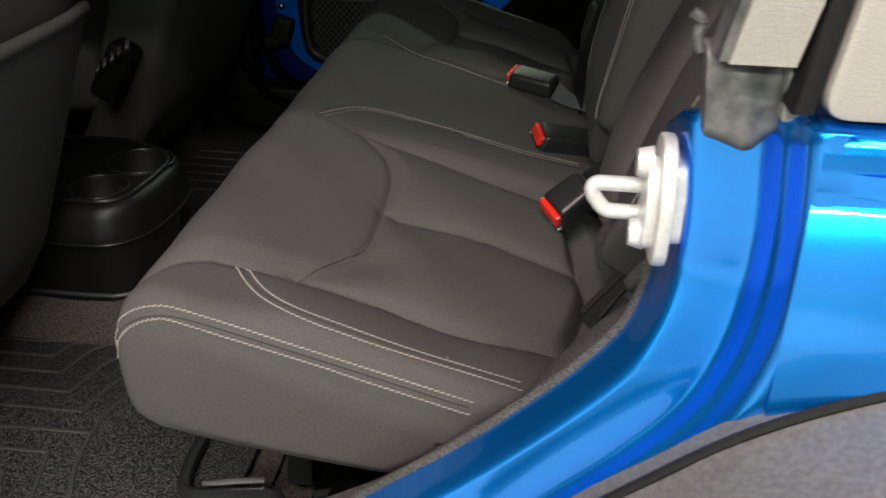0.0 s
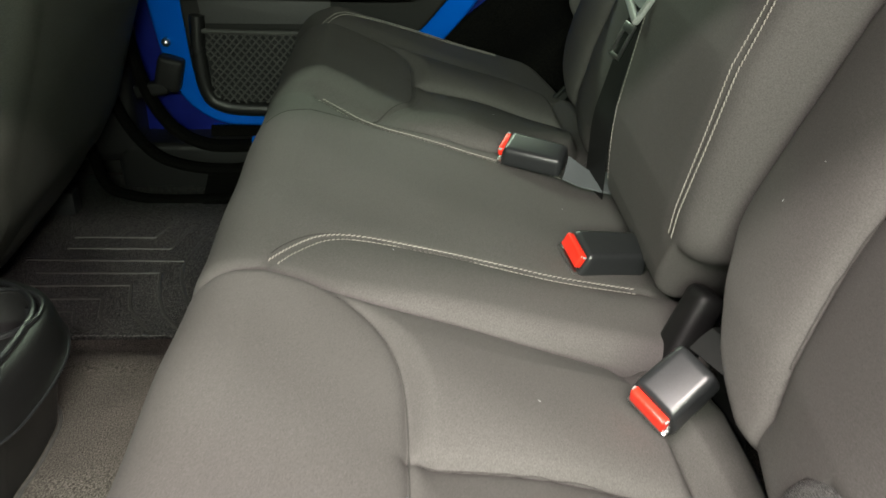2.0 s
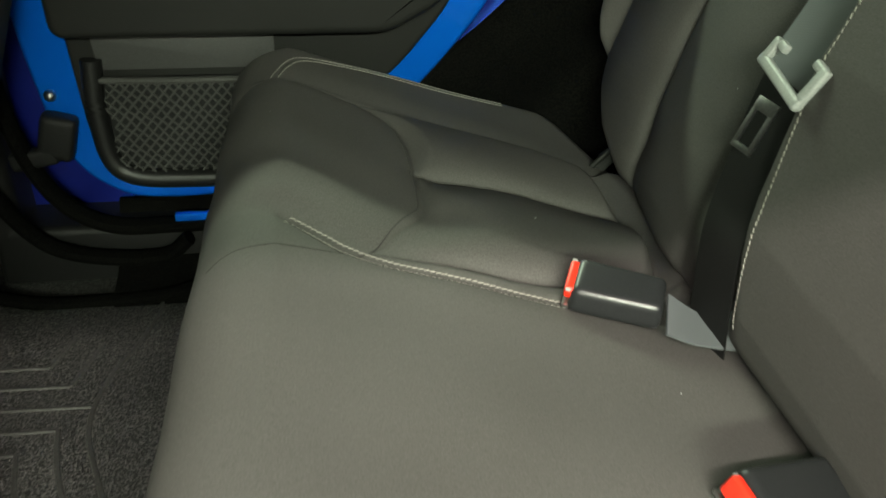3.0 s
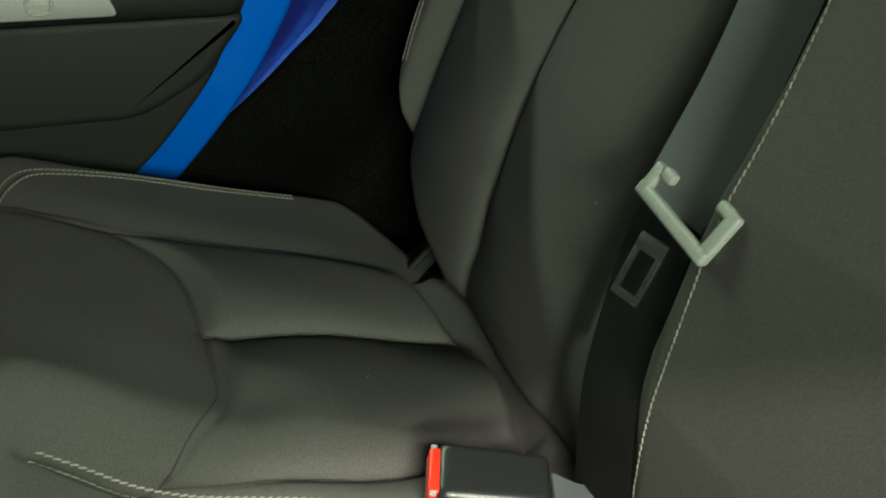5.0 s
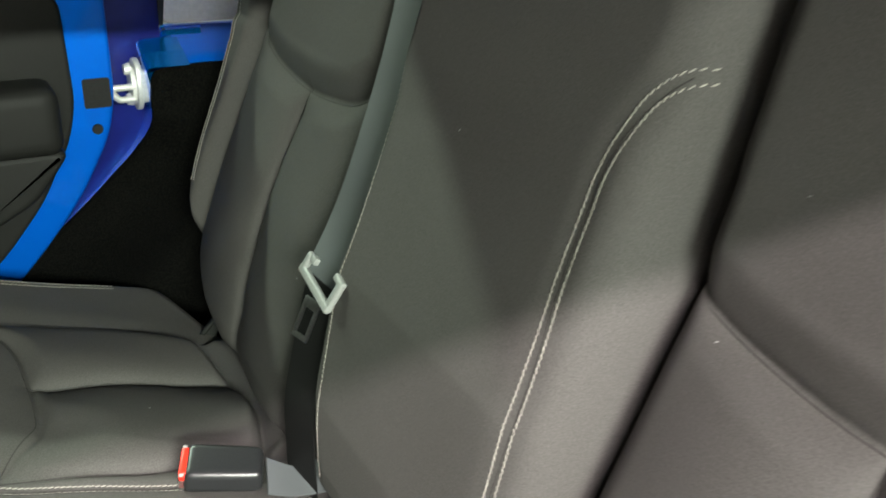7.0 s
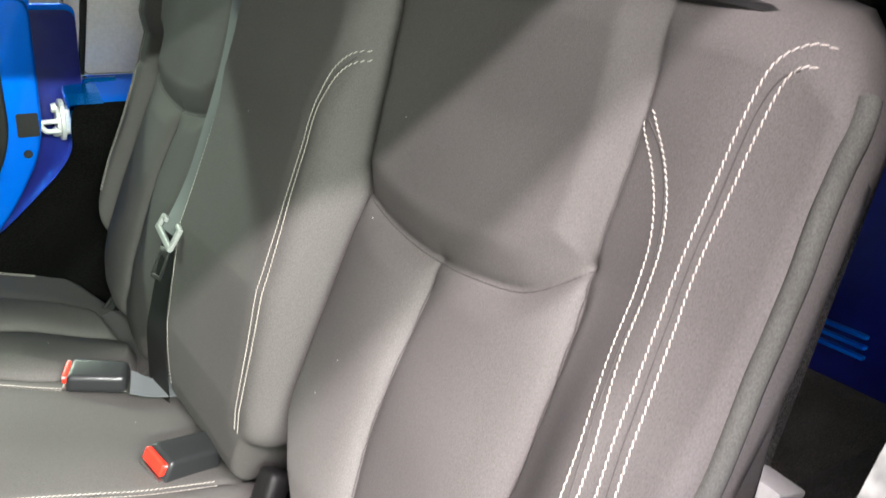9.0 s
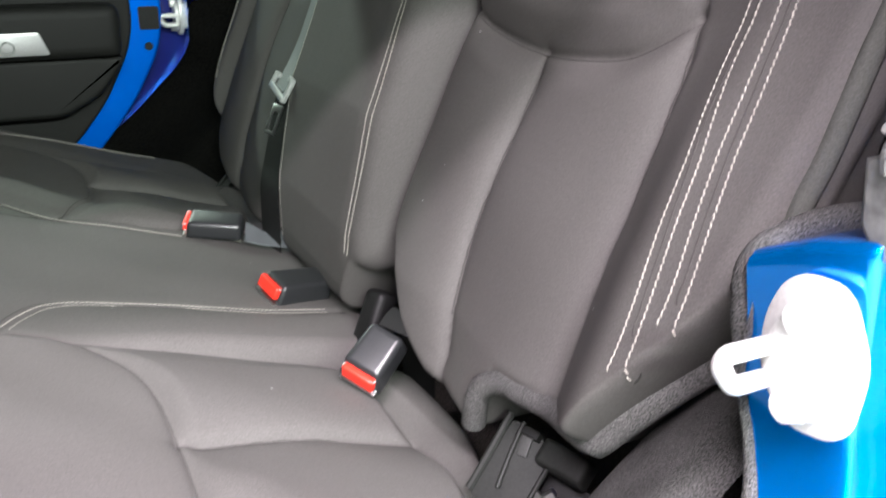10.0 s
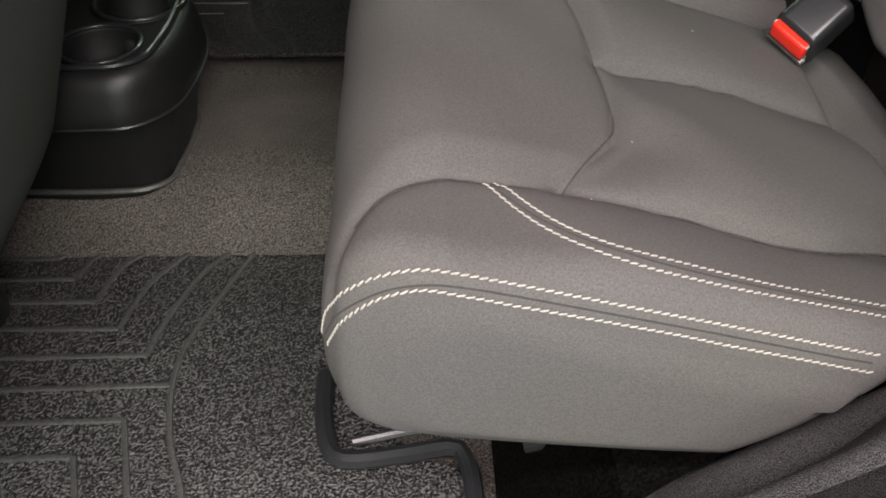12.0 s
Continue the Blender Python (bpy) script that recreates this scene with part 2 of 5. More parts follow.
def smooth_line(pts, n=60):
    """A Catmull-Rom line through the points, evenly spaced."""
    p = [Vector(q) for q in pts]
    if len(p) == 2:
        return [p[0].lerp(p[1], i / (n - 1)) for i in range(n)]
    p = [2 * p[0] - p[1]] + p + [2 * p[-1] - p[-2]]
    raw = []
    for i in range(1, len(p) - 2):
        for k in range(24):
            t = k / 24
            a, b, c, d = p[i - 1], p[i], p[i + 1], p[i + 2]
            raw.append(0.5 * (2 * b + (c - a) * t + (2 * a - 5 * b + 4 * c - d) * t * t + (3 * b - a - 3 * c + d) * t ** 3))
    raw.append(p[-2])
    acc = [0.0]
    for a, b in zip(raw, raw[1:]):
        acc.append(acc[-1] + (b - a).length)
    out, j = [], 0
    for i in range(n):
        s = acc[-1] * i / (n - 1)
        while j < len(raw) - 2 and acc[j + 1] < s:
            j += 1
        w = (s - acc[j]) / max(1e-9, acc[j + 1] - acc[j])
        out.append(raw[j].lerp(raw[j + 1], min(1, w)))
    return out


def tube(pts, radius, sides=8, n=40, flat=1.0, up=(0, 0, 1), closed=False):
    """A round or flattened bar along a line."""
    line = [Vector(p) for p in pts] if closed else smooth_line(pts, n)
    n = len(line)
    verts, faces = [], []
    for i, p in enumerate(line):
        a, b = (line[i - 1], line[(i + 1) % n]) if closed else (line[max(0, i - 1)], line[min(n - 1, i + 1)])
        d = (b - a).normalized()
        side = d.cross(Vector(up))
        side = side.normalized() if side.length > 1e-4 else Vector((1, 0, 0))
        top = side.cross(d)
        for k in range(sides):
            w = 2 * math.pi * k / sides
            verts.append(p + side * (math.cos(w) * radius) + top * (math.sin(w) * radius * flat))
    m = n if closed else n - 1
    for i in range(m):
        for k in range(sides):
            j = (i + 1) % n
            faces.append((i * sides + k, i * sides + (k + 1) % sides, j * sides + (k + 1) % sides, j * sides + k))
    if not closed:
        faces += [tuple(range(sides))[::-1], tuple(range((n - 1) * sides, n * sides))]
    bm = bmesh.new()
    vs = [bm.verts.new(v) for v in verts]
    for f in faces:
        bm.faces.new([vs[i] for i in f])
    return bm


def strap(pts, across, width, thick=0.0014, n=40):
    """A flat band along a line, with its width along the given directions (one, or one a point)."""
    line = smooth_line(pts, n)
    dirs = [Vector(across).normalized()] * n if not hasattr(across[0], "__len__") else [v.normalized() for v in smooth_line(across, n)]
    bm = bmesh.new()
    rings = []
    for i, p in enumerate(line):
        d = (line[min(n - 1, i + 1)] - line[max(0, i - 1)]).normalized()
        nrm = d.cross(dirs[i]).normalized() * (thick / 2)
        w = dirs[i] * (width / 2)
        rings.append([bm.verts.new(p + q) for q in (w + nrm, -w + nrm, -w - nrm, w - nrm)])
    for a, b in zip(rings, rings[1:]):
        for k in range(4):
            bm.faces.new((a[k], a[(k + 1) % 4], b[(k + 1) % 4], b[k]))
    bm.faces.new(rings[0])
    bm.faces.new(rings[-1][::-1])
    return bm


def grid_mesh(name, rows, mat, closed_v=False, caps=False):
    """A surface from equal rows of points."""
    n, m = len(rows), len(rows[0])
    verts = [p for r in rows for p in r]
    faces = []
    for i in range(n - 1):
        for k in range(m if closed_v else m - 1):
            faces.append((i * m + k, i * m + (k + 1) % m, (i + 1) * m + (k + 1) % m, (i + 1) * m + k))
    if caps:
        for first, flip in ((0, True), ((n - 1) * m, False)):
            mid = sum((Vector(p) for p in verts[first:first + m]), Vector()) / m
            ring = list(range(first, first + m))
            for s in (0.93, 0.8, 0.6, 0.35, 0.12):
                start = len(verts)
                verts += [mid.lerp(Vector(verts[first + k]), s) for k in range(m)]
                for k in range(m):
                    q = (ring[k], ring[(k + 1) % m], start + (k + 1) % m, start + k)
                    faces.append(q[::-1] if flip else q)
                ring = list(range(start, start + m))
            verts.append(mid)
            for k in range(m):
                q = (ring[k], ring[(k + 1) % m], len(verts) - 1)
                faces.append(q[::-1] if flip else q)
    return mesh_of(name, verts, faces, mat)


def slab(outline, axis, a, b, bevel=0.0, seg=2):
    """A plate with a given outline in the plane across the axis, from a to b along it."""
    bm = bmesh.new()
    def put(u, v, w):
        return {"x": (w, u, v), "y": (u, w, v), "z": (u, v, w)}[axis]
    lo = [bm.verts.new(put(u, v, a)) for u, v in outline]
    hi = [bm.verts.new(put(u, v, b)) for u, v in outline]
    n = len(outline)
    f1, f2 = bm.faces.new(lo), bm.faces.new(hi[::-1])
    for i in range(n):
        bm.faces.new((lo[i], hi[i], hi[(i + 1) % n], lo[(i + 1) % n]))
    bmesh.ops.recalc_face_normals(bm, faces=bm.faces)
    if bevel:
        edges = [e for e in bm.edges if f1 in e.link_faces or f2 in e.link_faces]
        bmesh.ops.bevel(bm, geom=edges, offset=bevel, segments=seg, profile=0.6, affect="EDGES")
    return bm


def rounded(pts, r=0.02, n=6):
    """An outline with its corners rounded."""
    out = []
    m = len(pts)
    for i in range(m):
        p0, p, p1 = Vector(pts[i - 1]).to_2d(), Vector(pts[i]).to_2d(), Vector(pts[(i + 1) % m]).to_2d()
        a, b = (p0 - p), (p1 - p)
        q = min(r, a.length * 0.45, b.length * 0.45)
        a, b = p + a.normalized() * q, p + b.normalized() * q
        for k in range(n + 1):
            t = k / n
            out.append(tuple((1 - t) ** 2 * a + 2 * t * (1 - t) * p + t * t * b))
    return out


def lerp_table(table, x):
    return np.interp(x, [a for a, _ in table], [b for _, b in table])


def line_distance(px, py, line):
    """Distance of every (px, py) to a polyline of (x, y)."""
    best = np.full(np.shape(px), 9.0)
    for (ax, ay), (bx, by) in zip(line, line[1:]):
        dx, dy = bx - ax, by - ay
        t = np.clip(((px - ax) * dx + (py - ay) * dy) / (dx * dx + dy * dy + 1e-12), 0, 1)
        best = np.minimum(best, np.hypot(px - ax - t * dx, py - ay - t * dy))
    return best


def curve2(pts, n=40):
    return [(v.x, v.y) for v in smooth_line([(a, b, 0) for a, b in pts], n)]


def inside(px, py, poly):
    ins = np.zeros(np.shape(px), bool)
    for (ax, ay), (bx, by) in zip(poly, poly[1:] + poly[:1]):
        cross = (ay > py) != (by > py)
        xx = (bx - ax) * (py - ay) / ((by - ay) + 1e-12) + ax
        ins ^= cross & (px < xx)
    return ins


from mathutils.bvhtree import BVHTree


def stitches(name, parent, mesh, line, lift=0.0005, step=0.0048, length=0.0049, radius=0.00054, mat=None, way=None):
    """A row of separate thread stitches that lie on a surface along a line."""
    tree = BVHTree.FromPolygons([v.co for v in mesh.vertices], [p.vertices for p in mesh.polygons])
    raw = smooth_line(line, 200)
    total = sum((b - a).length for a, b in zip(raw, raw[1:]))
    count = max(2, int(total / step))
    pts = smooth_line(line, count * 2 + 1)
    laid = [(tree.ray_cast(p - Vector(way) * 0.08, Vector(way))[0] if way else None) or tree.find_nearest(p)[0] for p in pts]
    for _ in range(12):
        even = laid[:1] + [(a + 2 * b + c) / 4 for a, b, c in zip(laid, laid[1:], laid[2:])] + laid[-1:]
        laid = [tree.find_nearest(p)[0] for p in even]
    verts, faces = [], []
    for i in range(1, count - 2):
        place, nrm, _, _ = tree.find_nearest(laid[2 * i + 1])
        d = laid[2 * i + 3] - laid[2 * i - 1]
        if d.length > step * 5 or d.length < step * 0.6:
            continue
        d = (d - nrm * d.dot(nrm)).normalized()
        side = nrm.cross(d)
        d = (d + side * 0.3).normalized()
        side = nrm.cross(d)
        base = len(verts)
        for u, s, h in ((-0.5, 0.4, 0.0), (-0.3, 1, 0.8), (0.3, 1, 0.8), (0.5, 0.4, 0.0)):
            for k in range(6):
                w = 2 * math.pi * k / 6
                verts.append(place + nrm * (lift * h + math.sin(w) * radius * s * 0.8) + d * (u * length) + side * (math.cos(w) * radius * s))
        for r in range(3):
            for k in range(6):
                a = base + r * 6
                faces.append((a + k, a + (k + 1) % 6, a + 6 + (k + 1) % 6, a + 6 + k))
        faces += [tuple(base + k for k in range(6))[::-1], tuple(base + 18 + k for k in range(6))]
    ob = part(name, mesh_of(name, verts, faces, mat or M_THREAD), None, parent)
    return tagged(ob, "rows of pale sewing thread", kind="stuff")


def seam_shade(parent, mesh, line, toward, radius=0.0007, n=90):
    """A dark sewn-in line, coloured for the crease's shade, found along a direction."""
    tree = BVHTree.FromPolygons([v.co for v in mesh.vertices], [p.vertices for p in mesh.polygons])
    way = Vector(toward).normalized()
    pts = []
    for p in smooth_line(line, n):
        place, nrm, _, _ = tree.ray_cast(p - way * 0.12, way)
        if place is not None:
            pts.append(place)
    for _ in range(5):
        pts = pts[:1] + [(a + 2 * b + c) / 4 for a, b, c in zip(pts, pts[1:], pts[2:])] + pts[-1:]
    return under(part("seam_shade", tube(pts, radius, 6, n), M_SEAM_SHADE), parent)


# ---- rear seat cushions ----
YC = 1.105  # the middle of the car


def mirror(pts):
    return [(p[0], 2 * YC - p[1], *p[2:]) for p in pts]


def top_z(x):
    return 0.308 - 0.31 * (x + 0.155)


def cushion_loop(x_back, low_back):
    """The cushion's outline from the side, from the low back corner forwards, up the front and back over the top."""
    base = [(-0.075, 0.186), (-0.13, 0.188), (-0.25, 0.203), (-0.31, 0.214)]
    nose = [(-0.327, 0.226), (-0.334, 0.25), (-0.335, 0.285), (-0.331, 0.312), (-0.319, 0.332), (-0.298, 0.343)]
    low = [smooth_line([(a, 0, b) for a, b in base], 16)][0]
    front = smooth_line([(a, 0, b) for a, b in [base[-1]] + nose + [(-0.27, 0.3435)]], 46)[1:]
    n = int((x_back + 0.27) / 0.0022)
    top = [Vector((-0.27 + (x_back + 0.27) * i / n, 0, 0)) for i in range(1, n + 1)]
    for v in top:
        v.z = min(top_z(v.x), 0.3435 - 0.15 * (v.x + 0.27))
    back = smooth_line([(x_back, 0, top[-1].z), (x_back + 0.008, 0, top[-1].z - 0.012), (x_back - 0.01, 0, low_back + 0.03), (-0.075, 0, 0.186)], 22)[1:-1]
    return np.array([(v.x, v.z) for v in low + front + top + back])


REAR_CORNER = [(0.472, -0.030), (0.490, -0.008), (0.515, 0.012), (0.545, 0.030), (0.588, 0.046), (0.66, 0.068), (0.74, 0.088), (0.9, 0.088)]


def cushion_mesh(name, y0, y1, relief, flip=False, radius=0.026, dy=0.0024):
    loop = cushion_loop(0.088, 0.19)
    d = np.roll(loop, -1, 0) - np.roll(loop, 1, 0)
    nrm = np.stack([d[:, 1], -d[:, 0]], 1)
    nrm /= np.linalg.norm(nrm, axis=1)[:, None] + 1e-9
    if np.mean(nrm[20:40, 0]) > 0:
        nrm = -nrm
    # dense rings on the rounded ends, even ones between
    ys = [(y0 + radius * (1 - math.cos(a)), radius * (1 - math.sin(a))) for a in np.linspace(0, math.pi / 2, 10)]
    n = int((y1 - y0 - 2 * radius) / dy)
    ys += [(y0 + radius + (y1 - y0 - 2 * radius) * i / n, 0.0) for i in range(1, n)]
    ys += [(y1 - radius * (1 - math.cos(a)), radius * (1 - math.sin(a))) for a in np.linspace(math.pi / 2, 0, 10)]
    ends = [(0.0035, 0.050), (0.003, 0.042), (0.0018, 0.034), (0.0008, 0.029)]
    ys = [(y0 - a, q) for a, q in ends] + ys + [(y1 + a, q) for a, q in ends[::-1]]
    rows = []
    for y, inset in ys:
        p = loop.copy()
        # the outer rear corner is rounded off
        edge = float(lerp_table(REAR_CORNER, 2 * YC - y if flip else y))
        moved = np.where(p[:, 0] > -0.12, -0.12 + (p[:, 0] + 0.12) * (edge + 0.12) / 0.208, p[:, 0])
        p[:, 1] += (top_z(moved) - top_z(p[:, 0])) * np.clip((p[:, 1] - 0.19) / (top_z(p[:, 0]) - 0.19), 0, 1)
        p[:, 0] = moved
        mid_z = 0.5 * (top_z(np.clip(p[:, 0], -0.28, 0.06)) + 0.19)
        half = np.maximum(0.055, 0.5 * (top_z(np.clip(p[:, 0], -0.28, 0.06)) - 0.19))
        p[:, 1] = mid_z + (p[:, 1] - mid_z) * (1 - np.where(p[:, 1] > mid_z, 1.0, 0.3) * inset / half)
        p[:, 0] = -0.13 + (p[:, 0] + 0.13) * (1 - inset / 0.205)
        up = np.clip(nrm[:, 1], 0, 1) + 0.35 * np.clip(-nrm[:, 0], 0, 1)
        h = relief(p[:, 0], np.full(len(p), y), p[:, 1]) * np.clip(up * 1.6, 0, 1) * max(0.0, 1 - inset / radius)
        q = p + nrm * h[:, None]
        rows.append([(a, y, b) for a, b in q])
    return grid_mesh(name, rows, M_CLOTH, closed_v=True, caps=True)


PAD_OUT = curve2([(-0.333, 0.472), (-0.325, 0.502), (-0.315, 0.521), (-0.303, 0.533), (-0.283, 0.544), (-0.259, 0.551), (-0.232, 0.556), (-0.2005, 0.565)], 30)
PAD_BACK = [(-0.2005, 0.565), (-0.160, 0.621)] + curve2([(-0.160, 0.621), (-0.153, 0.665), (-0.153, 0.729), (-0.157, 0.80), (-0.170, 0.848), (-0.193, 0.882), (-0.225, 0.905)], 30)
INSERT_OUT = curve2([(-0.2005, 0.565), (-0.165, 0.562), (-0.12, 0.564), (-0.07, 0.561), (-0.033, 0.564), (0.0, 0.575), (0.044, 0.588)], 30)
INSERT_MID = curve2([(-0.155, 0.729), (-0.09, 0.742), (-0.02, 0.748), (0.052, 0.748)], 30)
INSERT_END = curve2([(0.030, 0.545), (0.044, 0.588), (0.062, 0.68), (0.056, 0.74), (0.046, 0.82), (0.030, 0.885)], 30)


def ease(t):
    t = np.clip(t, 0, 1)
    return t * t * (3 - 2 * t)


def across(line, key):
    """The other coordinate of a plan line where its first or second one is given."""
    pts = sorted((p[::-1] if key == "y" else p) for p in line)
    return lambda v: np.interp(v, [p[0] for p in pts], [p[1] for p in pts])


def roll(v, a, b):
    """A full round roll of padding between two creases."""
    u = np.clip((v - a) / (b - a), 0, 1)
    return u ** 0.5 * (1 - u) / 0.385


pad_x, end_x = across(PAD_BACK, "y"), across(INSERT_END, "y")
out_y, mid_y, pad_y = across(INSERT_OUT, "x"), across(INSERT_MID, "x"), across(PAD_OUT, "x")


def flank_relief(x, y):
    """Relief of the outer seat's cushion, written for the near side."""
    h = np.zeros_like(x)
    for line, depth in ((PAD_OUT, 0.0045), (PAD_BACK, 0.004), (INSERT_OUT, 0.003), (INSERT_MID, 0.003), (INSERT_END, 0.005)):
        d = line_distance(x, y, line)
        h -= depth * np.exp(-d / 0.0035) + 0.5 * depth * np.exp(-d / 0.012)
    behind = ease((x - pad_x(y)) / 0.018)
    before_end = ease((end_x(y) - x) / 0.02)
    inner = behind * before_end * ease((y - 0.55) / 0.02)
    corner_ease = 0.25 + 0.75 * ease(line_distance(x, y, PAD_BACK[:2]) / 0.07)
    h += (0.017 * roll(y, out_y(x), mid_y(x)) * corner_ease - 0.001) * inner
    h += (0.017 * roll(y, mid_y(x), 0.93) - 0.001) * inner
    # the thigh pad stands above the insert and falls away at its outer seam
    pad = (1 - behind) * ease((y - pad_y(x)) / 0.03)
    h += 0.006 * pad * ease((x + 0.328) / 0.05)
    # outer bolster
    h += 0.010 * roll(y, 0.462, out_y(x) + 0.002) * ease((x + 0.27) / 0.1)
    # the round roll along the rear edge
    h += 0.014 * ease((x - end_x(y)) / 0.016) * ease((y - 0.55) / 0.04)
    # worn dips and slack in the cloth
    h += 0.0016 * np.sin(x * 38 + y * 9) * np.sin(y * 31 - x * 7)
    return h


MID_ST = [(-0.272, 0.910), (-0.266, 0.924), (-0.251, 0.955), (-0.224, 0.991), (-0.187, 1.004), (-0.14, 1.006), (-0.083, 1.003), (-0.009, 1.002), (0.066, 1.004)]


def near_relief(x, y, z):
    return flank_relief(x, y) - 0.010 * np.clip((y - 0.86) / 0.05, 0, 1) * np.clip((x + 0.2) / 0.2, 0, 1)


FAR_LINE = curve2([(-0.265, 1.318), (-0.24, 1.304), (-0.21, 1.285), (-0.175, 1.272), (-0.12, 1.264), (-0.05, 1.252), (0.03, 1.245)], 40)
FAR_OUT = curve2([(-0.333, 1.607), (-0.262, 1.580), (-0.201, 1.567), (-0.134, 1.558), (-0.062, 1.552), (-0.013, 1.540), (0.045, 1.520)], 30)
far_out_y, far_line_y = across(FAR_OUT, "x"), across(FAR_LINE, "x")


def to_far(line):
    """The single seat's panel lines, laid onto the far place of the double seat."""
    return [(x, 1.280 + 0.84 * (y - 0.558), *rest) for x, y, *rest in line]


def wide_relief(x, y, z):
    far = flank_relief(x, np.minimum(0.558 + (y - 1.280) / 0.84, 0.925))
    far = far * (1 - ease((y - far_out_y(x)) / 0.014))
    d = line_distance(x, y, FAR_OUT)
    far += 0.003 * ease((y - far_out_y(x)) / 0.05) * ease((x + 0.31) / 0.06) - 0.004 * np.exp(-d / 0.0035) - 0.002 * np.exp(-d / 0.012)
    far += 0.014 * ease((y - far_line_y(x) - 0.012) / 0.05) * ease((x + 0.33) / 0.07)
    w = ease((y - far_line_y(x) - 0.004) / 0.025)
    mid = 0.022 * np.clip((x + 0.22) / 0.28, 0, 1) * np.clip((far_line_y(x) + 0.06 - y) / 0.05, 0, 1)
    g = np.zeros_like(x)
    for line in (curve2(MID_ST, 40), FAR_LINE):
        d = line_distance(x, y, line)
        g -= 0.003 * np.exp(-(d / 0.004) ** 2) + 0.002 * np.exp(-(d / 0.014) ** 2)
    g += 0.0016 * np.sin(x * 30 + y * 12) * np.sin(y * 27 - x * 11)
    return far * w + mid + g


def rear_seat(label, at):
    return thing("bench_seat", label, "bench seat", at, "rear seats")


single_seat = rear_seat("dark grey cloth single rear seat with pale double stitching", (0.0, 0.69, 0.0))
wide_seat = rear_seat("dark grey cloth double rear seat with pale double stitching", (0.0, 1.32, 0.0))


def cushion(seat, y0, y1, relief):
    me = cushion_mesh("seat_cushion", y0, y1, relief, seat is wide_seat)
    return under(part("seat_cushion", me, None, None, "padded cloth cushion"), seat), me


near_cushion, near_me = cushion(single_seat, 0.472, 0.916, near_relief)
wide_cushion, wide_me = cushion(wide_seat, 0.903, 1.706, wide_relief)


def on_top(pts, dz=0.0):
    return [(x, y, top_z(x) + dz) for x, y in pts]


def stitch_rows(parent, me, line, gap, axis_up, **kw):
    """Two parallel rows of stitches on either side of a line."""
    raw = smooth_line(line, 30)
    for s in (-1, 1):
        pts = []
        for i, p in enumerate(raw):
            d = (raw[min(29, i + 1)] - raw[max(0, i - 1)]).normalized()
            side = d.cross(Vector(axis_up)).normalized()
            pts.append(p + side * (s * gap / 2))
        under(stitches("stitching", None, me, pts, **kw), parent)
    tree = BVHTree.FromPolygons([v.co for v in me.vertices], [p.vertices for p in me.polygons])
    mid = [tree.find_nearest(p)[0] for p in raw]
    for _ in range(4):
        mid = mid[:1] + [(a + 2 * b + c) / 4 for a, b, c in zip(mid, mid[1:], mid[2:])] + mid[-1:]
    mid = [tree.find_nearest(p)[0] for p in mid]
    # Dark tube between the rows stands in for the groove's shade.
    under(part("seam_shade", tube(mid[1:-1], 0.0006, 6, 80), M_SEAM_SHADE), parent)


ST1 = on_top([(-0.246, 0.5565), (-0.241, 0.5505), (-0.229, 0.533), (-0.207, 0.5115), (-0.178, 0.4985), (-0.138, 0.497), (-0.085, 0.499), (-0.008, 0.503), (0.012, 0.505)], 0.01)
ST2 = [(-0.336, 0.492, 0.272), (-0.331, 0.480, 0.300), (-0.308, 0.474, 0.324), (-0.284, 0.473, 0.332), (-0.261, 0.473, 0.328), (-0.20, 0.473, 0.3115), (-0.12, 0.473, 0.289), (-0.025, 0.473, 0.262)]
stitch_rows(near_cushion, near_me, ST1, 0.0095, (0, 0, 1), way=(0, 0, -1), radius=0.00062)
stitch_rows(near_cushion, near_me, ST2, 0.0125, (0, -0.6, 0.8), radius=0.00062)
for line in (PAD_OUT[8:], PAD_BACK, INSERT_OUT, INSERT_MID):
    pts = on_top(line[::3] + [line[-1]])
    seam_shade(near_cushion, near_me, pts, (0.05, 0, -1))
    seam_shade(wide_cushion, wide_me, to_far(pts), (0.05, 0, -1))
seam_shade(wide_cushion, wide_me, on_top(FAR_OUT[::3] + [FAR_OUT[-1]]), (0.05, 0, -1))
MID3 = on_top(MID_ST[1:], 0.02)
stitch_rows(wide_cushion, wide_me, MID3, 0.0085, (0, 0, 1), way=(0, 0, -1))
stitch_rows(wide_cushion, wide_me, on_top(FAR_LINE[::4] + [FAR_LINE[-1]], 0.02), 0.0085, (0, 0, 1), way=(0, 0, -1))
FAR_EDGE = [(-0.282, 1.598), (-0.270, 1.625), (-0.249, 1.655), (-0.197, 1.671), (-0.127, 1.675), (-0.066, 1.680), (-0.012, 1.680)]
stitch_rows(wide_cushion, wide_me, on_top(FAR_EDGE, 0.02), 0.0085, (0, 0, 1), way=(0, 0, -1))

# ---- rear seat backs ----
BACK_X = [(0.24, 0.066), (0.30, 0.072), (0.36, 0.088), (0.467, 0.130), (0.58, 0.179), (0.62, 0.195), (0.70, 0.218), (0.76, 0.230), (0.83, 0.240)]


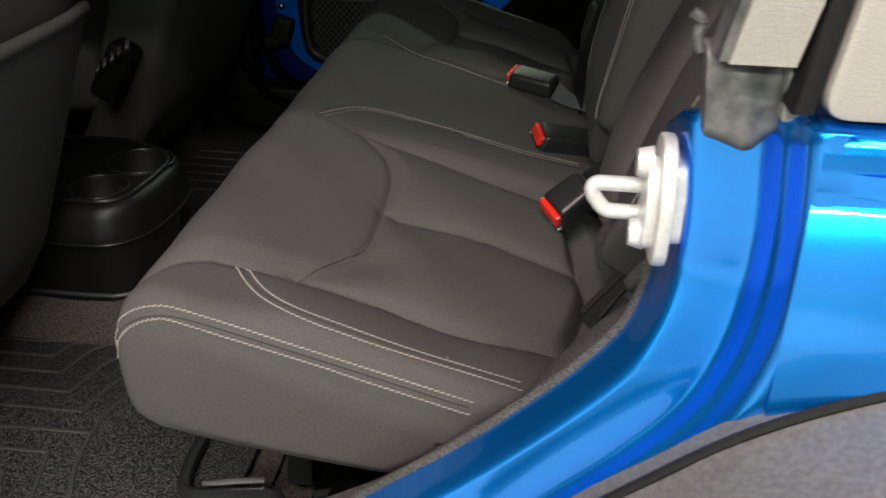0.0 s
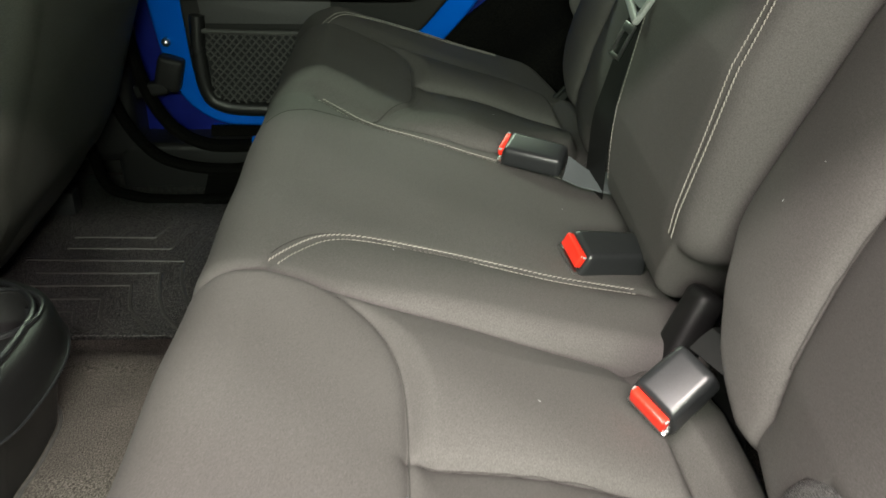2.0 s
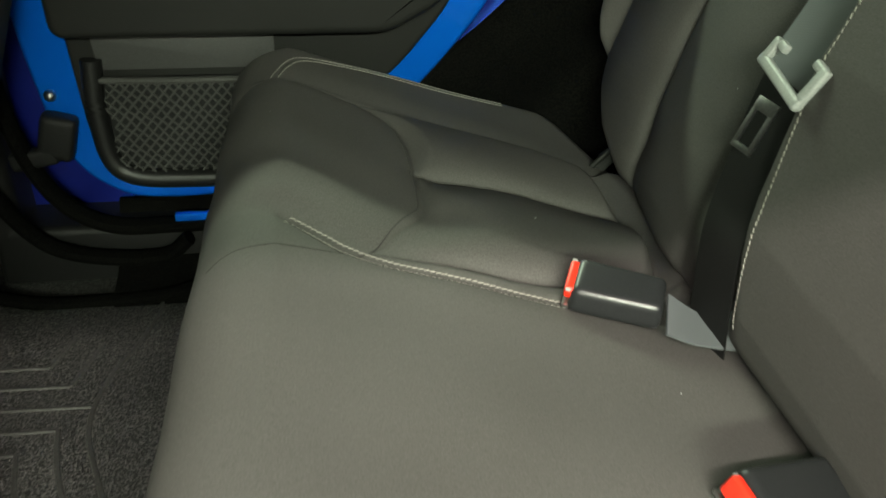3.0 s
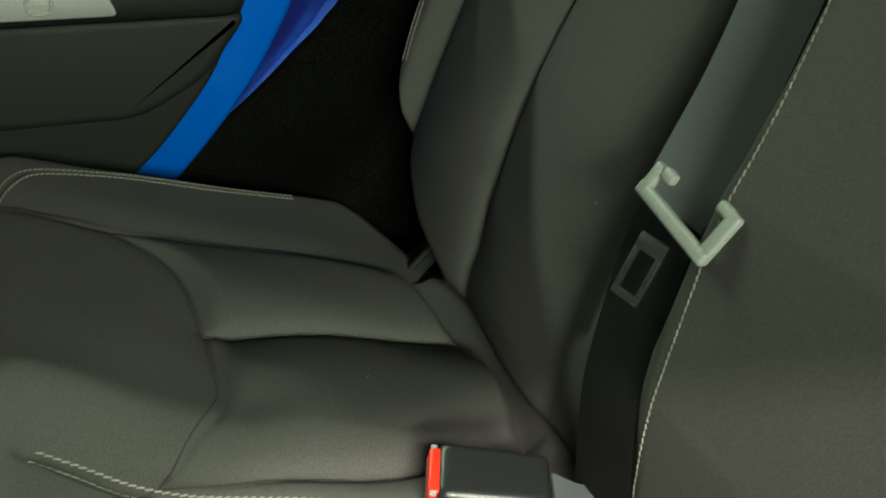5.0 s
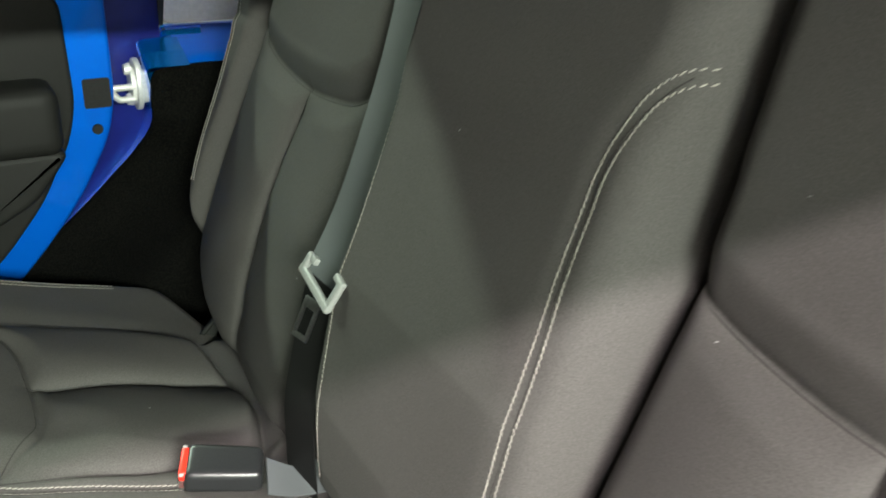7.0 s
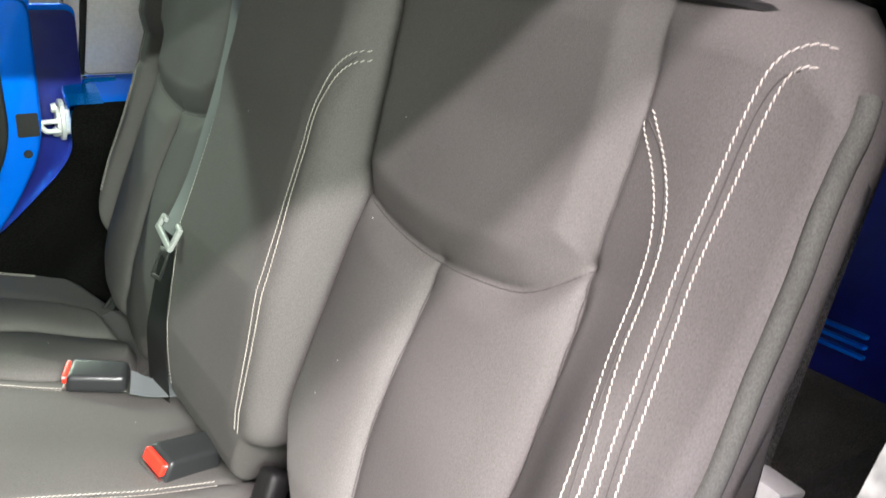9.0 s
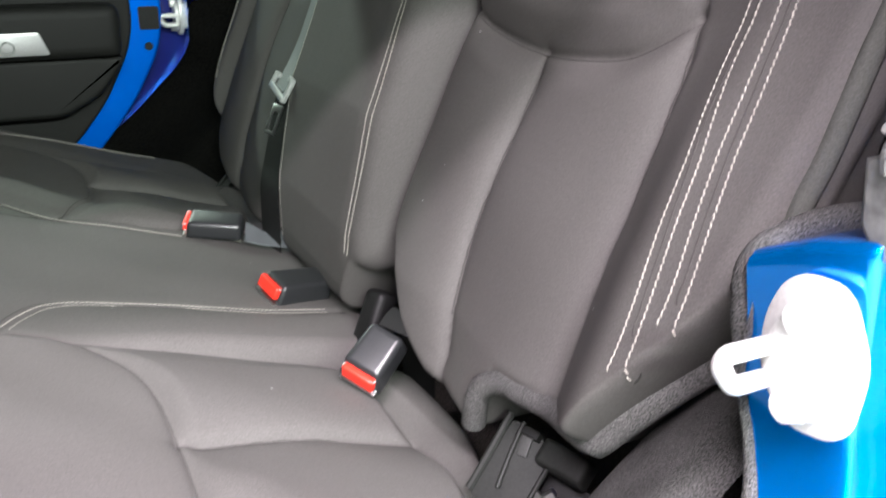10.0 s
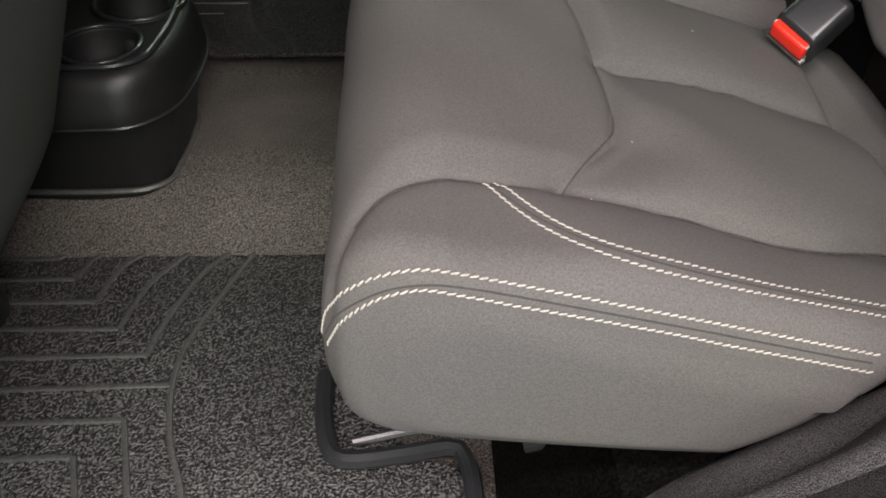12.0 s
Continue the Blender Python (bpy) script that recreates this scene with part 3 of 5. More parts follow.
def back_mesh(name, y0, y1, foot, head, relief, outer, radius=0.022, dy=0.0028, depth=0.085):
    """A seat back: front face, rolled top, rear face; foot and head give its lower and upper edge across the car."""
    ys = [(y0 + radius * (1 - math.cos(a)), radius * (1 - math.sin(a))) for a in np.linspace(0, math.pi / 2, 9)]
    n = int((y1 - y0 - 2 * radius) / dy)
    ys += [(y0 + radius + (y1 - y0 - 2 * radius) * i / n, 0.0) for i in range(1, n)]
    ys += [(y1 - radius * (1 - math.cos(a)), radius * (1 - math.sin(a))) for a in np.linspace(math.pi / 2, 0, 9)]
    rows = []
    for y, inset in ys:
        zb, zt = float(lerp_table(foot, y)) + inset, float(lerp_table(head, y)) - inset
        r, rt = 0.022, 0.035
        th1 = np.linspace(0, math.pi / 2, 14)
        th2 = np.linspace(0, math.pi / 2, 14)[1:]
        body = np.linspace(zb + r, zt - rt, 190)[1:]
        z = np.concatenate([zb + r * (1 - np.sin(math.pi / 2 - th1)), body, zt - rt + rt * np.sin(th2)])
        set_back = np.concatenate([r * (1 - np.sin(th1)), np.zeros(len(body)), rt * (1 - np.cos(th2))])
        keep = np.concatenate([np.sin(th1), np.ones(len(body)), 1 - 0.6 * np.sin(th2)])
        x = lerp_table(BACK_X, np.clip(z, zb + r * 0.5, 1)) + set_back + inset
        h = relief(np.full(len(z), y), z) * keep * (1 - min(1, inset / radius) * 0.4)
        x = x - h * 0.92
        zz = z + h * 0.3
        rear_z = np.linspace(zt, zb, 24)
        rear_x = lerp_table(BACK_X, rear_z) + depth - inset
        rim = max(0.0, 1 - abs(y - outer) / 0.10)
        into = 0.05 * rim * (1 if y1 > outer + 0.2 else -1)
        curl = np.clip((set_back / 0.03), 0, 1) * 0.3
        rows.append([(a, y + into * c, b) for a, b, c in zip(x, zz, curl)] + [(a, y + into, b) for a, b in zip(rear_x, rear_z)])
    return grid_mesh(name, rows, M_CLOTH, closed_v=True, caps=True)


HEAD_LOW = curve2([(0.932, 0.66), (0.929, 0.612), (0.894, 0.595), (0.837, 0.584), (0.767, 0.578), (0.705, 0.582), (0.655, 0.590), (0.62, 0.609), (0.605, 0.6225)], 40)
HEAD_SIDE = curve2([(0.605, 0.6225), (0.598, 0.685), (0.594, 0.735), (0.599, 0.80)], 30)
BACK_MID = curve2([(0.768, 0.579), (0.770, 0.541), (0.773, 0.488), (0.775, 0.43), (0.766, 0.379), (0.752, 0.325)], 30)
BACK_OUT = curve2([(0.605, 0.6225), (0.599, 0.57), (0.595, 0.51), (0.593, 0.464), (0.588, 0.409), (0.586, 0.345)], 30)


back_out_y, back_mid_y, head_z = across(BACK_OUT, "y"), across(BACK_MID, "y"), across(HEAD_LOW, "x")


def panel_back(y, z):
    """Relief of the sewn panels of an outer seat's back, written for the near side."""
    h = np.zeros_like(z)
    for line, depth in ((HEAD_LOW, 0.0045), (HEAD_SIDE, 0.003), (BACK_MID, 0.003), (BACK_OUT, 0.003)):
        d = line_distance(y, z, line)
        h -= depth * np.exp(-d / 0.0035) + 0.6 * depth * np.exp(-d / 0.014)
    below = ease((head_z(y) - z) / 0.03) * ease((y - 0.585) / 0.02)
    h += (0.015 * roll(y, back_out_y(z), back_mid_y(z)) - 0.003) * below
    h += (0.015 * roll(y, back_mid_y(z), 0.935) - 0.003) * below
    head = inside(y, z, HEAD_LOW + HEAD_SIDE[1:] + [(0.599, 0.9), (0.935, 0.9)])
    d = np.minimum(line_distance(y, z, HEAD_LOW), line_distance(y, z, HEAD_SIDE))
    return h + np.where(head, 0.012 * ease(d / 0.035), 0.0)


def slack(y, z):
    return 0.0014 * np.sin(z * 33 + y * 11) * np.sin(y * 29 - z * 8)


def flank_back(y, z):
    bolster = ease((0.60 - y) / 0.09) * np.interp(z, [0.3, 0.45, 0.55, 0.68, 0.8], [0.046, 0.046, 0.036, 0.016, 0.008])
    return panel_back(y, z) + bolster + slack(y, z)


FAR_SHIFT = 0.724  # from the single seat's panels to those of the far place


def far_seam_y(z):
    return np.interp(z, [0.3, 0.4, 0.58, 0.8], [1.648, 1.652, 1.663, 1.668])


def far_edge_y(z):
    return np.interp(z, [0.36, 0.42, 0.50, 0.60, 0.75], [1.676, 1.690, 1.708, 1.724, 1.732])


def far_back(y, z):
    """The far place: the same panels, then a bolster that turns away at its outer edge."""
    h = panel_back(np.minimum(y - FAR_SHIFT, 0.93), z) + slack(y, z)
    h += 0.018 * ease((y - far_seam_y(z)) / 0.03) - 0.004 * np.exp(-np.abs(y - far_seam_y(z)) / 0.005)
    return h - 0.05 * ease((y - far_edge_y(z)) / 0.05)


NEAR_FOOT = [(0.44, 0.475), (0.53, 0.352), (0.66, 0.335), (0.685, 0.285), (0.77, 0.288), (0.82, 0.308), (0.86, 0.338), (0.895, 0.372), (0.92, 0.42)]
NEAR_HEAD = [(0.43, 0.757), (0.445, 0.771), (0.459, 0.781), (0.482, 0.794), (0.54, 0.801), (0.67, 0.810), (0.93, 0.812)]
WIDE_FOOT = [(0.92, 0.335), (0.955, 0.322), (0.985, 0.268), (1.3, 0.255), (1.50, 0.266), (1.57, 0.288), (1.625, 0.315), (1.67, 0.355), (1.71, 0.42), (1.752, 0.49)]
WIDE_HEAD = [(0.92, 0.812), (1.54, 0.812), (1.67, 0.802), (1.728, 0.794), (1.751, 0.781), (1.765, 0.771), (1.78, 0.757)]
BACK_ST = [(0.969, 0.342), (0.966, 0.40), (0.964, 0.44), (0.964, 0.495), (0.969, 0.549), (0.974, 0.582), (0.976, 0.617), (0.976, 0.645), (0.970, 0.671), (0.960, 0.702), (0.947, 0.718), (0.936, 0.726), (0.927, 0.727)]


SLOT = [(0.30, 1.215), (0.336, 1.229), (0.38, 1.237), (0.444, 1.238), (0.495, 1.235), (0.54, 1.236), (0.584, 1.240), (0.65, 1.248), (0.8, 1.268)]


def wide_back(y, z):
    far = far_back(y, z)
    edge = lerp_table(SLOT, z)
    w = ease((y - edge - 0.045) / 0.02)
    side = np.clip((y - 0.922) / 0.05, 0, 1)
    mid = np.interp(z, [0.27, 0.34, 0.48, 0.66, 0.8], [0.0, 0.016, 0.044, 0.046, 0.03]) * (1 - (1 - side) ** 2) * np.sqrt(ease((edge + 0.012 - y) / 0.03))
    d = line_distance(y, z, curve2(BACK_ST, 40))
    mid = mid - 0.0025 * np.exp(-(d / 0.012) ** 2)
    slot = 0.022 * np.exp(-((y - edge - 0.03) / 0.016) ** 2)
    return far * w + mid * (1 - w) - slot


def seat_back(seat, y0, y1, foot, head, relief, outer):
    me = back_mesh("seat_back", y0, y1, foot, head, relief, outer)
    return under(part("seat_back", me, None, None, "upright cloth seat back"), seat), me


near_back, nb_me = seat_back(single_seat, 0.440, 0.917, NEAR_FOOT, NEAR_HEAD, flank_back, 0.44)
wide_back_ob, wb_me = seat_back(wide_seat, 0.926, 1.752, WIDE_FOOT, WIDE_HEAD, wide_back, 1.752)


def on_back(pts, fwd=0.03):
    return [(float(lerp_table(BACK_X, z)) - fwd, y, z) for y, z in pts]


BST1 = on_back([(0.594, 0.737), (0.580, 0.722), (0.565, 0.705), (0.551, 0.684), (0.541, 0.660), (0.538, 0.631), (0.5325, 0.597), (0.516, 0.553), (0.509, 0.511), (0.500, 0.466), (0.498, 0.445), (0.498, 0.428), (0.4985, 0.416)])
BST2 = on_back([(0.470, 0.780), (0.479, 0.783), (0.489, 0.780), (0.498, 0.765), (0.505, 0.726), (0.508, 0.682), (0.507, 0.640), (0.4985, 0.588), (0.486, 0.523), (0.477, 0.482), (0.4755, 0.462), (0.476, 0.453)])
for line, gap in ((BST1, 0.012), (BST2, 0.0125)):
    stitch_rows(near_back, nb_me, line, gap, (-1, 0, 0.4), way=(0.95, 0, -0.31), radius=0.0006)
stitch_rows(wide_back_ob, wb_me, on_back([(float(far_edge_y(z)) - 0.004, z) for z in (0.415, 0.45, 0.50, 0.55, 0.60, 0.66, 0.72, 0.77)]), 0.0085, (-1, 0, 0.4), way=(0.95, 0, -0.31))
stitch_rows(wide_back_ob, wb_me, on_back(BACK_ST), 0.0085, (-1, 0, 0.4), way=(0.95, 0, -0.31))
under(stitches("stitching", None, wb_me, on_back([(1.207, 0.29), (1.210, 0.31), (1.2135, 0.375), (1.217, 0.452), (1.217, 0.511), (1.2215, 0.56), (1.232, 0.62), (1.248, 0.72), (1.26, 0.78)]), way=(0.95, 0, -0.31), radius=0.0005, length=0.0042), wide_back_ob)
for line in (HEAD_LOW, HEAD_SIDE[:20], BACK_MID[:26], BACK_OUT[:20]):
    pts = on_back(line[::3] + [line[-1]], 0.01)
    seam_shade(near_back, nb_me, pts, (1, 0, -0.3))
    seam_shade(wide_back_ob, wb_me, [(x, y + FAR_SHIFT, z) for x, y, z in pts], (1, 0, -0.3))

# carpet-covered edges and rear shells of the seat backs
for th, f in ((near_back, lambda p: p), (wide_back_ob, lambda p: [(q[0], q[1] - 0.018, *q[2:]) for q in mirror(p)])):
    rim = [(0.312, 0.500, 0.735), (0.302, 0.487, 0.712), (0.278, 0.497, 0.645), (0.252, 0.497, 0.58), (0.205, 0.487, 0.515), (0.150, 0.478, 0.462), (0.114, 0.492, 0.415), (0.096, 0.507, 0.383), (0.082, 0.527, 0.345), (0.079, 0.58, 0.341), (0.076, 0.62, 0.338), (0.074, 0.652, 0.337), (0.073, 0.672, 0.325), (0.076, 0.682, 0.292)]
    tree = BVHTree.FromPolygons([v.co for v in th.data.vertices], [p.vertices for p in th.data.polygons])
    rim = [tree.find_nearest(p)[0] for p in smooth_line(f(rim), 40)]
    if th is near_back:
        under(part("carpet_edge", tube(rim, 0.0105, 10, 60), M_CARPET, None, "fuzzy charcoal carpet edging"), th)
    shell = [(x + 0.082, y, z) for x, y, z in ((lerp_table(BACK_X, z), y, z) for y, z in ((0.505, 0.50), (0.915, 0.30), (0.915, 0.80), (0.505, 0.77)))]
    bm = bmesh.new()
    vs = [bm.verts.new(p) for p in f(shell)] + [bm.verts.new((p[0] + 0.055, p[1], p[2] - 0.02)) for p in f(shell)]
    for q in ((0, 1, 2, 3), (7, 6, 5, 4), (0, 4, 5, 1), (1, 5, 6, 2), (2, 6, 7, 3), (3, 7, 4, 0)):
        bm.faces.new([vs[i] for i in q])
    under(part("rear_shell", bm, M_CARPET, None, "charcoal carpet seat back shell"), th)
tree = BVHTree.FromPolygons([v.co for v in nb_me.vertices], [p.vertices for p in nb_me.polygons])
side_rim = [tree.find_nearest(p)[0] for p in smooth_line([(0.235, 0.450, 0.755), (0.206, 0.443, 0.705), (0.182, 0.436, 0.652), (0.157, 0.430, 0.595), (0.135, 0.432, 0.54), (0.128, 0.455, 0.48)], 30)]
under(part("carpet_edge", tube(side_rim, 0.0065, 10, 50), M_CARPET_SIDE, None, "fuzzy charcoal carpet edging"), near_back)
# release recess in the top of the near seat back
under(part("release_recess", tube([(0.252, 0.595, 0.797), (0.250, 0.575, 0.796), (0.250, 0.545, 0.794), (0.254, 0.515, 0.790)], 0.010, 10, 24, 0.4), M_PLASTIC, None, "black plastic release lever recess"), near_back)


def frame_of(at, axis, width):
    """A pose with its x along the case and its y across it."""
    x = Vector(axis).normalized()
    y = Vector(width)
    y = (y - x * y.dot(x)).normalized()
    m = Matrix((x, y, x.cross(y))).transposed().to_4x4()
    return Matrix.Translation(at) @ m


# ---- hinge bracket at the outer end of the cushions ----
def plate_on(pts, facing, thick, bevel=0.002, proud=0.0):
    """A plate with a given outline of points, its face turned the given way."""
    n = Vector(facing).normalized()
    mid = sum((Vector(p) for p in pts), Vector()) / len(pts)
    u = n.orthogonal().normalized()
    v = n.cross(u)
    flat = [((Vector(p) - mid).dot(u), (Vector(p) - mid).dot(v)) for p in pts]
    bm = slab(rounded(flat, 0.006, 4), "z", -thick, 0.0, bevel)
    m = Matrix((u, v, n)).transposed().to_4x4()
    bm.transform(Matrix.Translation(mid + n * proud) @ m)
    return bm


def hinge_bracket(f, seat):
    way = (-0.6, -0.5, 0.6)
    cover = plate_on([(0.098, 0.660, 0.304), (0.055, 0.649, 0.252), (0.057, 0.642, 0.249), (0.078, 0.611, 0.244), (0.097, 0.616, 0.266), (0.109, 0.617, 0.280), (0.113, 0.637, 0.299)], way, 0.012, 0.002)
    flank = plate_on([(0.056, 0.640, 0.249), (0.078, 0.611, 0.244), (0.092, 0.584, 0.235), (0.086, 0.581, 0.227), (0.060, 0.590, 0.208), (0.050, 0.615, 0.222)], (-0.5, -0.35, 0.75), 0.014, 0.003)
    # Black plate here and black block below carry the shade of hollow and slot.
    well = plate_on([(0.106, 0.622, 0.274), (0.126, 0.592, 0.270), (0.124, 0.578, 0.258), (0.105, 0.572, 0.238), (0.090, 0.584, 0.232), (0.078, 0.612, 0.242)], way, 0.010, 0.001, -0.022)
    arm = rbox((0.024, 0.046, 0.020), 0.005, frame_of((0.119, 0.611, 0.284), (0.62, 0.20, 0.55), (-0.25, 0.93, 0.18)), 3, (0.92, 0.94))
    rib = joined(tube([(0.099, 0.661, 0.308), (0.078, 0.656, 0.282), (0.056, 0.651, 0.255)], 0.0035, 8, 16), tube([(0.104, 0.650, 0.304), (0.086, 0.642, 0.280), (0.072, 0.634, 0.262)], 0.0022, 8, 16), tube([(0.110, 0.618, 0.283), (0.096, 0.615, 0.267), (0.078, 0.610, 0.247)], 0.0022, 8, 12))
    lip = tube([(0.092, 0.583, 0.236), (0.084, 0.580, 0.226), (0.072, 0.584, 0.216), (0.059, 0.590, 0.208)], 0.0030, 8, 16)
    slot = rbox((0.006, 0.016, 0.012), 0.001, frame_of((0.106, 0.640, 0.297), (0.62, 0.2, 0.55), (-0.25, 0.93, 0.18)), 2)
    tab = rbox((0.016, 0.009, 0.003), 0.001, frame_of((0.099, 0.639, 0.289), (0.5, 0.3, 0.75), (-0.4, 0.9, 0.1)), 2)
    blade = strap([(0.094, 0.613, 0.262), (0.101, 0.595, 0.254), (0.108, 0.579, 0.247)], (0.35, -0.2, 0.8), 0.008, 0.003, 12)
    pin = joined(tube([(0.104, 0.600, 0.254), (0.112, 0.590, 0.260), (0.121, 0.583, 0.262)], 0.0055, 10, 8), tube([(0.098, 0.606, 0.262), (0.104, 0.602, 0.268)], 0.004, 8, 5))
    for nm, bm, mat, lb in (("bracket_cover", cover, M_BRACKET, "dark grey-green plastic hinge cover"), ("bracket_flank", flank, M_BRACKET, ""), ("bracket_rib", rib, M_BRACKET, ""), ("bracket_lip", lip, M_BRACKET, ""), ("well_shade_plate", well, M_BLACK_SEAL, "black plate for the shade in the hollow behind the hinge"), ("bracket_tab", tab, M_PANEL_GREY, ""), ("hinge_arm", arm, M_BRACKET, "rounded plastic hinge arm"), ("arm_slot_shade", slot, M_BLACK_SEAL, "black block for the shade in the arm slot"), ("hinge_blade", blade, M_STEEL, "bright steel blade"), ("hinge_pin", pin, M_STEEL, "")):
        if f is mirror:
            for v in bm.verts:
                v.co.y = 2 * YC - v.co.y
        under(part(nm, bm, mat, None, lb), seat)


hinge_bracket(lambda p: p, single_seat)
hinge_bracket(mirror, wide_seat)


# ---- belt buckles ----
def buckle(label, m, strap_pts, strap_across, web, size=(0.076, 0.048, 0.027), lean=0.0, red=0.76):
    th = thing("belt_buckle", label, "seat belt buckle", m.translation, "rear belt buckles")
    l, w, h = size
    body = rbox((l, w, h), 0.007, m @ pose(l / 2, 0, 0), 4, (0.95, 0.84))
    for v in body.verts:
        q = m.inverted() @ v.co
        # the end leans back over the button and the sides draw in towards the strap
        q.x += lean * (q.z + h / 2) * max(0.0, 1 - q.x / (0.5 * l))
        q.y *= 1 - 0.16 * max(0.0, q.x / l - 0.4)
        v.co = m @ q
    under(part("buckle_case", body, M_GLOSS, None, "smooth black plastic case"), th)
    tilt = m @ pose(lean * h / 2, 0, 0, 0, math.degrees(math.atan(lean)), 0)
    under(part("press_button", rbox((0.008, w * red, h * 0.56 * red / 0.76), 0.003, tilt @ pose(-0.0015 + 0.02 * (0.76 - red), 0, 0.003), 3), M_RED, None, "red press button"), th)
    under(part("slot_rim", rbox((0.006, w * 0.84, 0.0035), 0.0012, tilt @ pose(-0.001, 0, -0.0085)), M_STEEL, None, "bright steel slot"), th)
    under(part("upper_rim", rbox((0.004, w * 0.78, 0.0018), 0.0008, tilt @ pose(-0.0012, 0, h * 0.33)), M_GREYPL, None, "thin pale edge above the button"), th)
    under(part("strap", strap(strap_pts, strap_across, w * 0.84, 0.002, 16), web, None, "woven belt strap"), th)
    return th


buckle("black belt buckle with a red button lying on the single cushion", frame_of((0.019, 0.806, 0.281), (0.74, 0.30, 0.60), (-0.62, 0.72, 0.25)),
       [(0.062, 0.814, 0.320), (0.080, 0.824, 0.330), (0.100, 0.85, 0.30), (0.112, 0.87, 0.20)], (-0.5, 0.85, 0.1), M_WEB, (0.056, 0.046, 0.028), 0.35)
buckle("black belt buckle with a red button on the middle seat", frame_of((-0.001, 1.033, 0.289), (0.95, 0.28, -0.17), (-0.2, 0.95, 0.22)),
       [(0.07, 1.055, 0.275), (0.09, 1.06, 0.27), (0.12, 1.065, 0.252)], (-0.1, 0.99, 0), M_WEB, lean=0.2)
buckle("black belt buckle with a red button and a grey strap", frame_of((-0.044, 1.260, 0.303), (0.92, -0.38, -0.09), (0.36, 0.90, 0.24)),
       [(0.022, 1.225, 0.292), (0.05, 1.222, 0.278), (0.085, 1.225, 0.272)], [(0.3, 0.9, 0.35), (0.2, 0.95, 0.1), (0.1, 0.95, 0.35)], M_WEB_GREY, (0.072, 0.045, 0.023), red=0.70)

# the middle belt's flap and sheath in the gap between the cushions
flap = thing("belt_strap", "black folded belt strap and sheath in the gap between the cushions", "belt strap", (0.09, 0.93, 0.22))
under(part("sheath", rbox((0.030, 0.036, 0.11), 0.010, pose(0.078, 0.925, 0.258, -8, 24, 4), 3, (0.9, 0.9)), M_WEB), flap)

# ---- middle seat belt with its latch plate and tongue ----
belt = thing("seat_belt", "grey woven seat belt with latch plate hanging down the seat back", "seat belt", (0.1, 1.25, 0.3))
under(part("upper_webbing", strap([(0.096, 1.262, 0.462), (0.122, 1.270, 0.50), (0.146, 1.276, 0.547), (0.188, 1.290, 0.65), (0.212, 1.300, 0.73), (0.232, 1.308, 0.83)], [(-0.25, 0.95, 0.2), (-0.25, 0.95, 0.1), (-0.2, 0.97, 0.1), (-0.2, 0.97, 0.1)], 0.048, 0.0014, 40), M_WEB_GREY, None, "grey woven webbing"), belt)
under(part("lower_webbing", strap([(0.098, 1.262, 0.460), (0.090, 1.262, 0.43), (0.072, 1.252, 0.37), (0.061, 1.240, 0.333), (0.056, 1.222, 0.26)], [(-0.20, 0.95, 0.2), (-0.25, 0.95, 0.2), (-0.25, 0.95, 0.2)], 0.046, 0.0014, 30), M_WEB, None, "black shiny webbing"), belt)
lp = frame_of((0.080, 1.241, 0.469), (0.82, 0.02, -0.42), (0.06, 0.97, 0.17))
loop = joined(rbox((0.006, 0.070, 0.0085), 0.0025, lp @ pose(0, 0, 0), 3), rbox((0.006, 0.008, 0.020), 0.0025, lp @ pose(0, 0.030, 0.008), 3), rbox((0.006, 0.009, 0.032), 0.0025, lp @ pose(0.001, -0.031, 0.013), 3), rbox((0.006, 0.013, 0.007), 0.0025, lp @ pose(0.001, -0.024, 0.026), 3), rbox((0.006, 0.010, 0.007), 0.002, lp @ pose(0, 0.021, 0.016), 2))
under(part("latch_plate", loop, M_GREYPL, None, "pale grey moulded latch plate"), belt)
tg = pose(0.0775, 1.256, 0.430) @ pose(0, 0, 0, 8, 22, 22)
tongue = joined(rbox((0.003, 0.004, 0.036), 0.001, tg @ pose(0, 0.008, 0)), rbox((0.003, 0.004, 0.036), 0.001, tg @ pose(0, -0.008, 0)), rbox((0.003, 0.020, 0.005), 0.001, tg @ pose(0, 0, -0.018)), rbox((0.003, 0.020, 0.010), 0.001, tg @ pose(0, 0, 0.015)))
under(part("tongue", tongue, M_STEEL, None, "bright steel tongue"), belt)

# ---- body sides ----
SILL = [(0.075, 0.554), (0.081, 0.50), (0.078, 0.455), (0.060, 0.415), (0.02, 0.372), (-0.03, 0.325), (-0.08, 0.285), (-0.15, 0.228), (-0.23, 0.165), (-0.31, 0.115), (-0.40, 0.098), (-0.52, 0.098)]


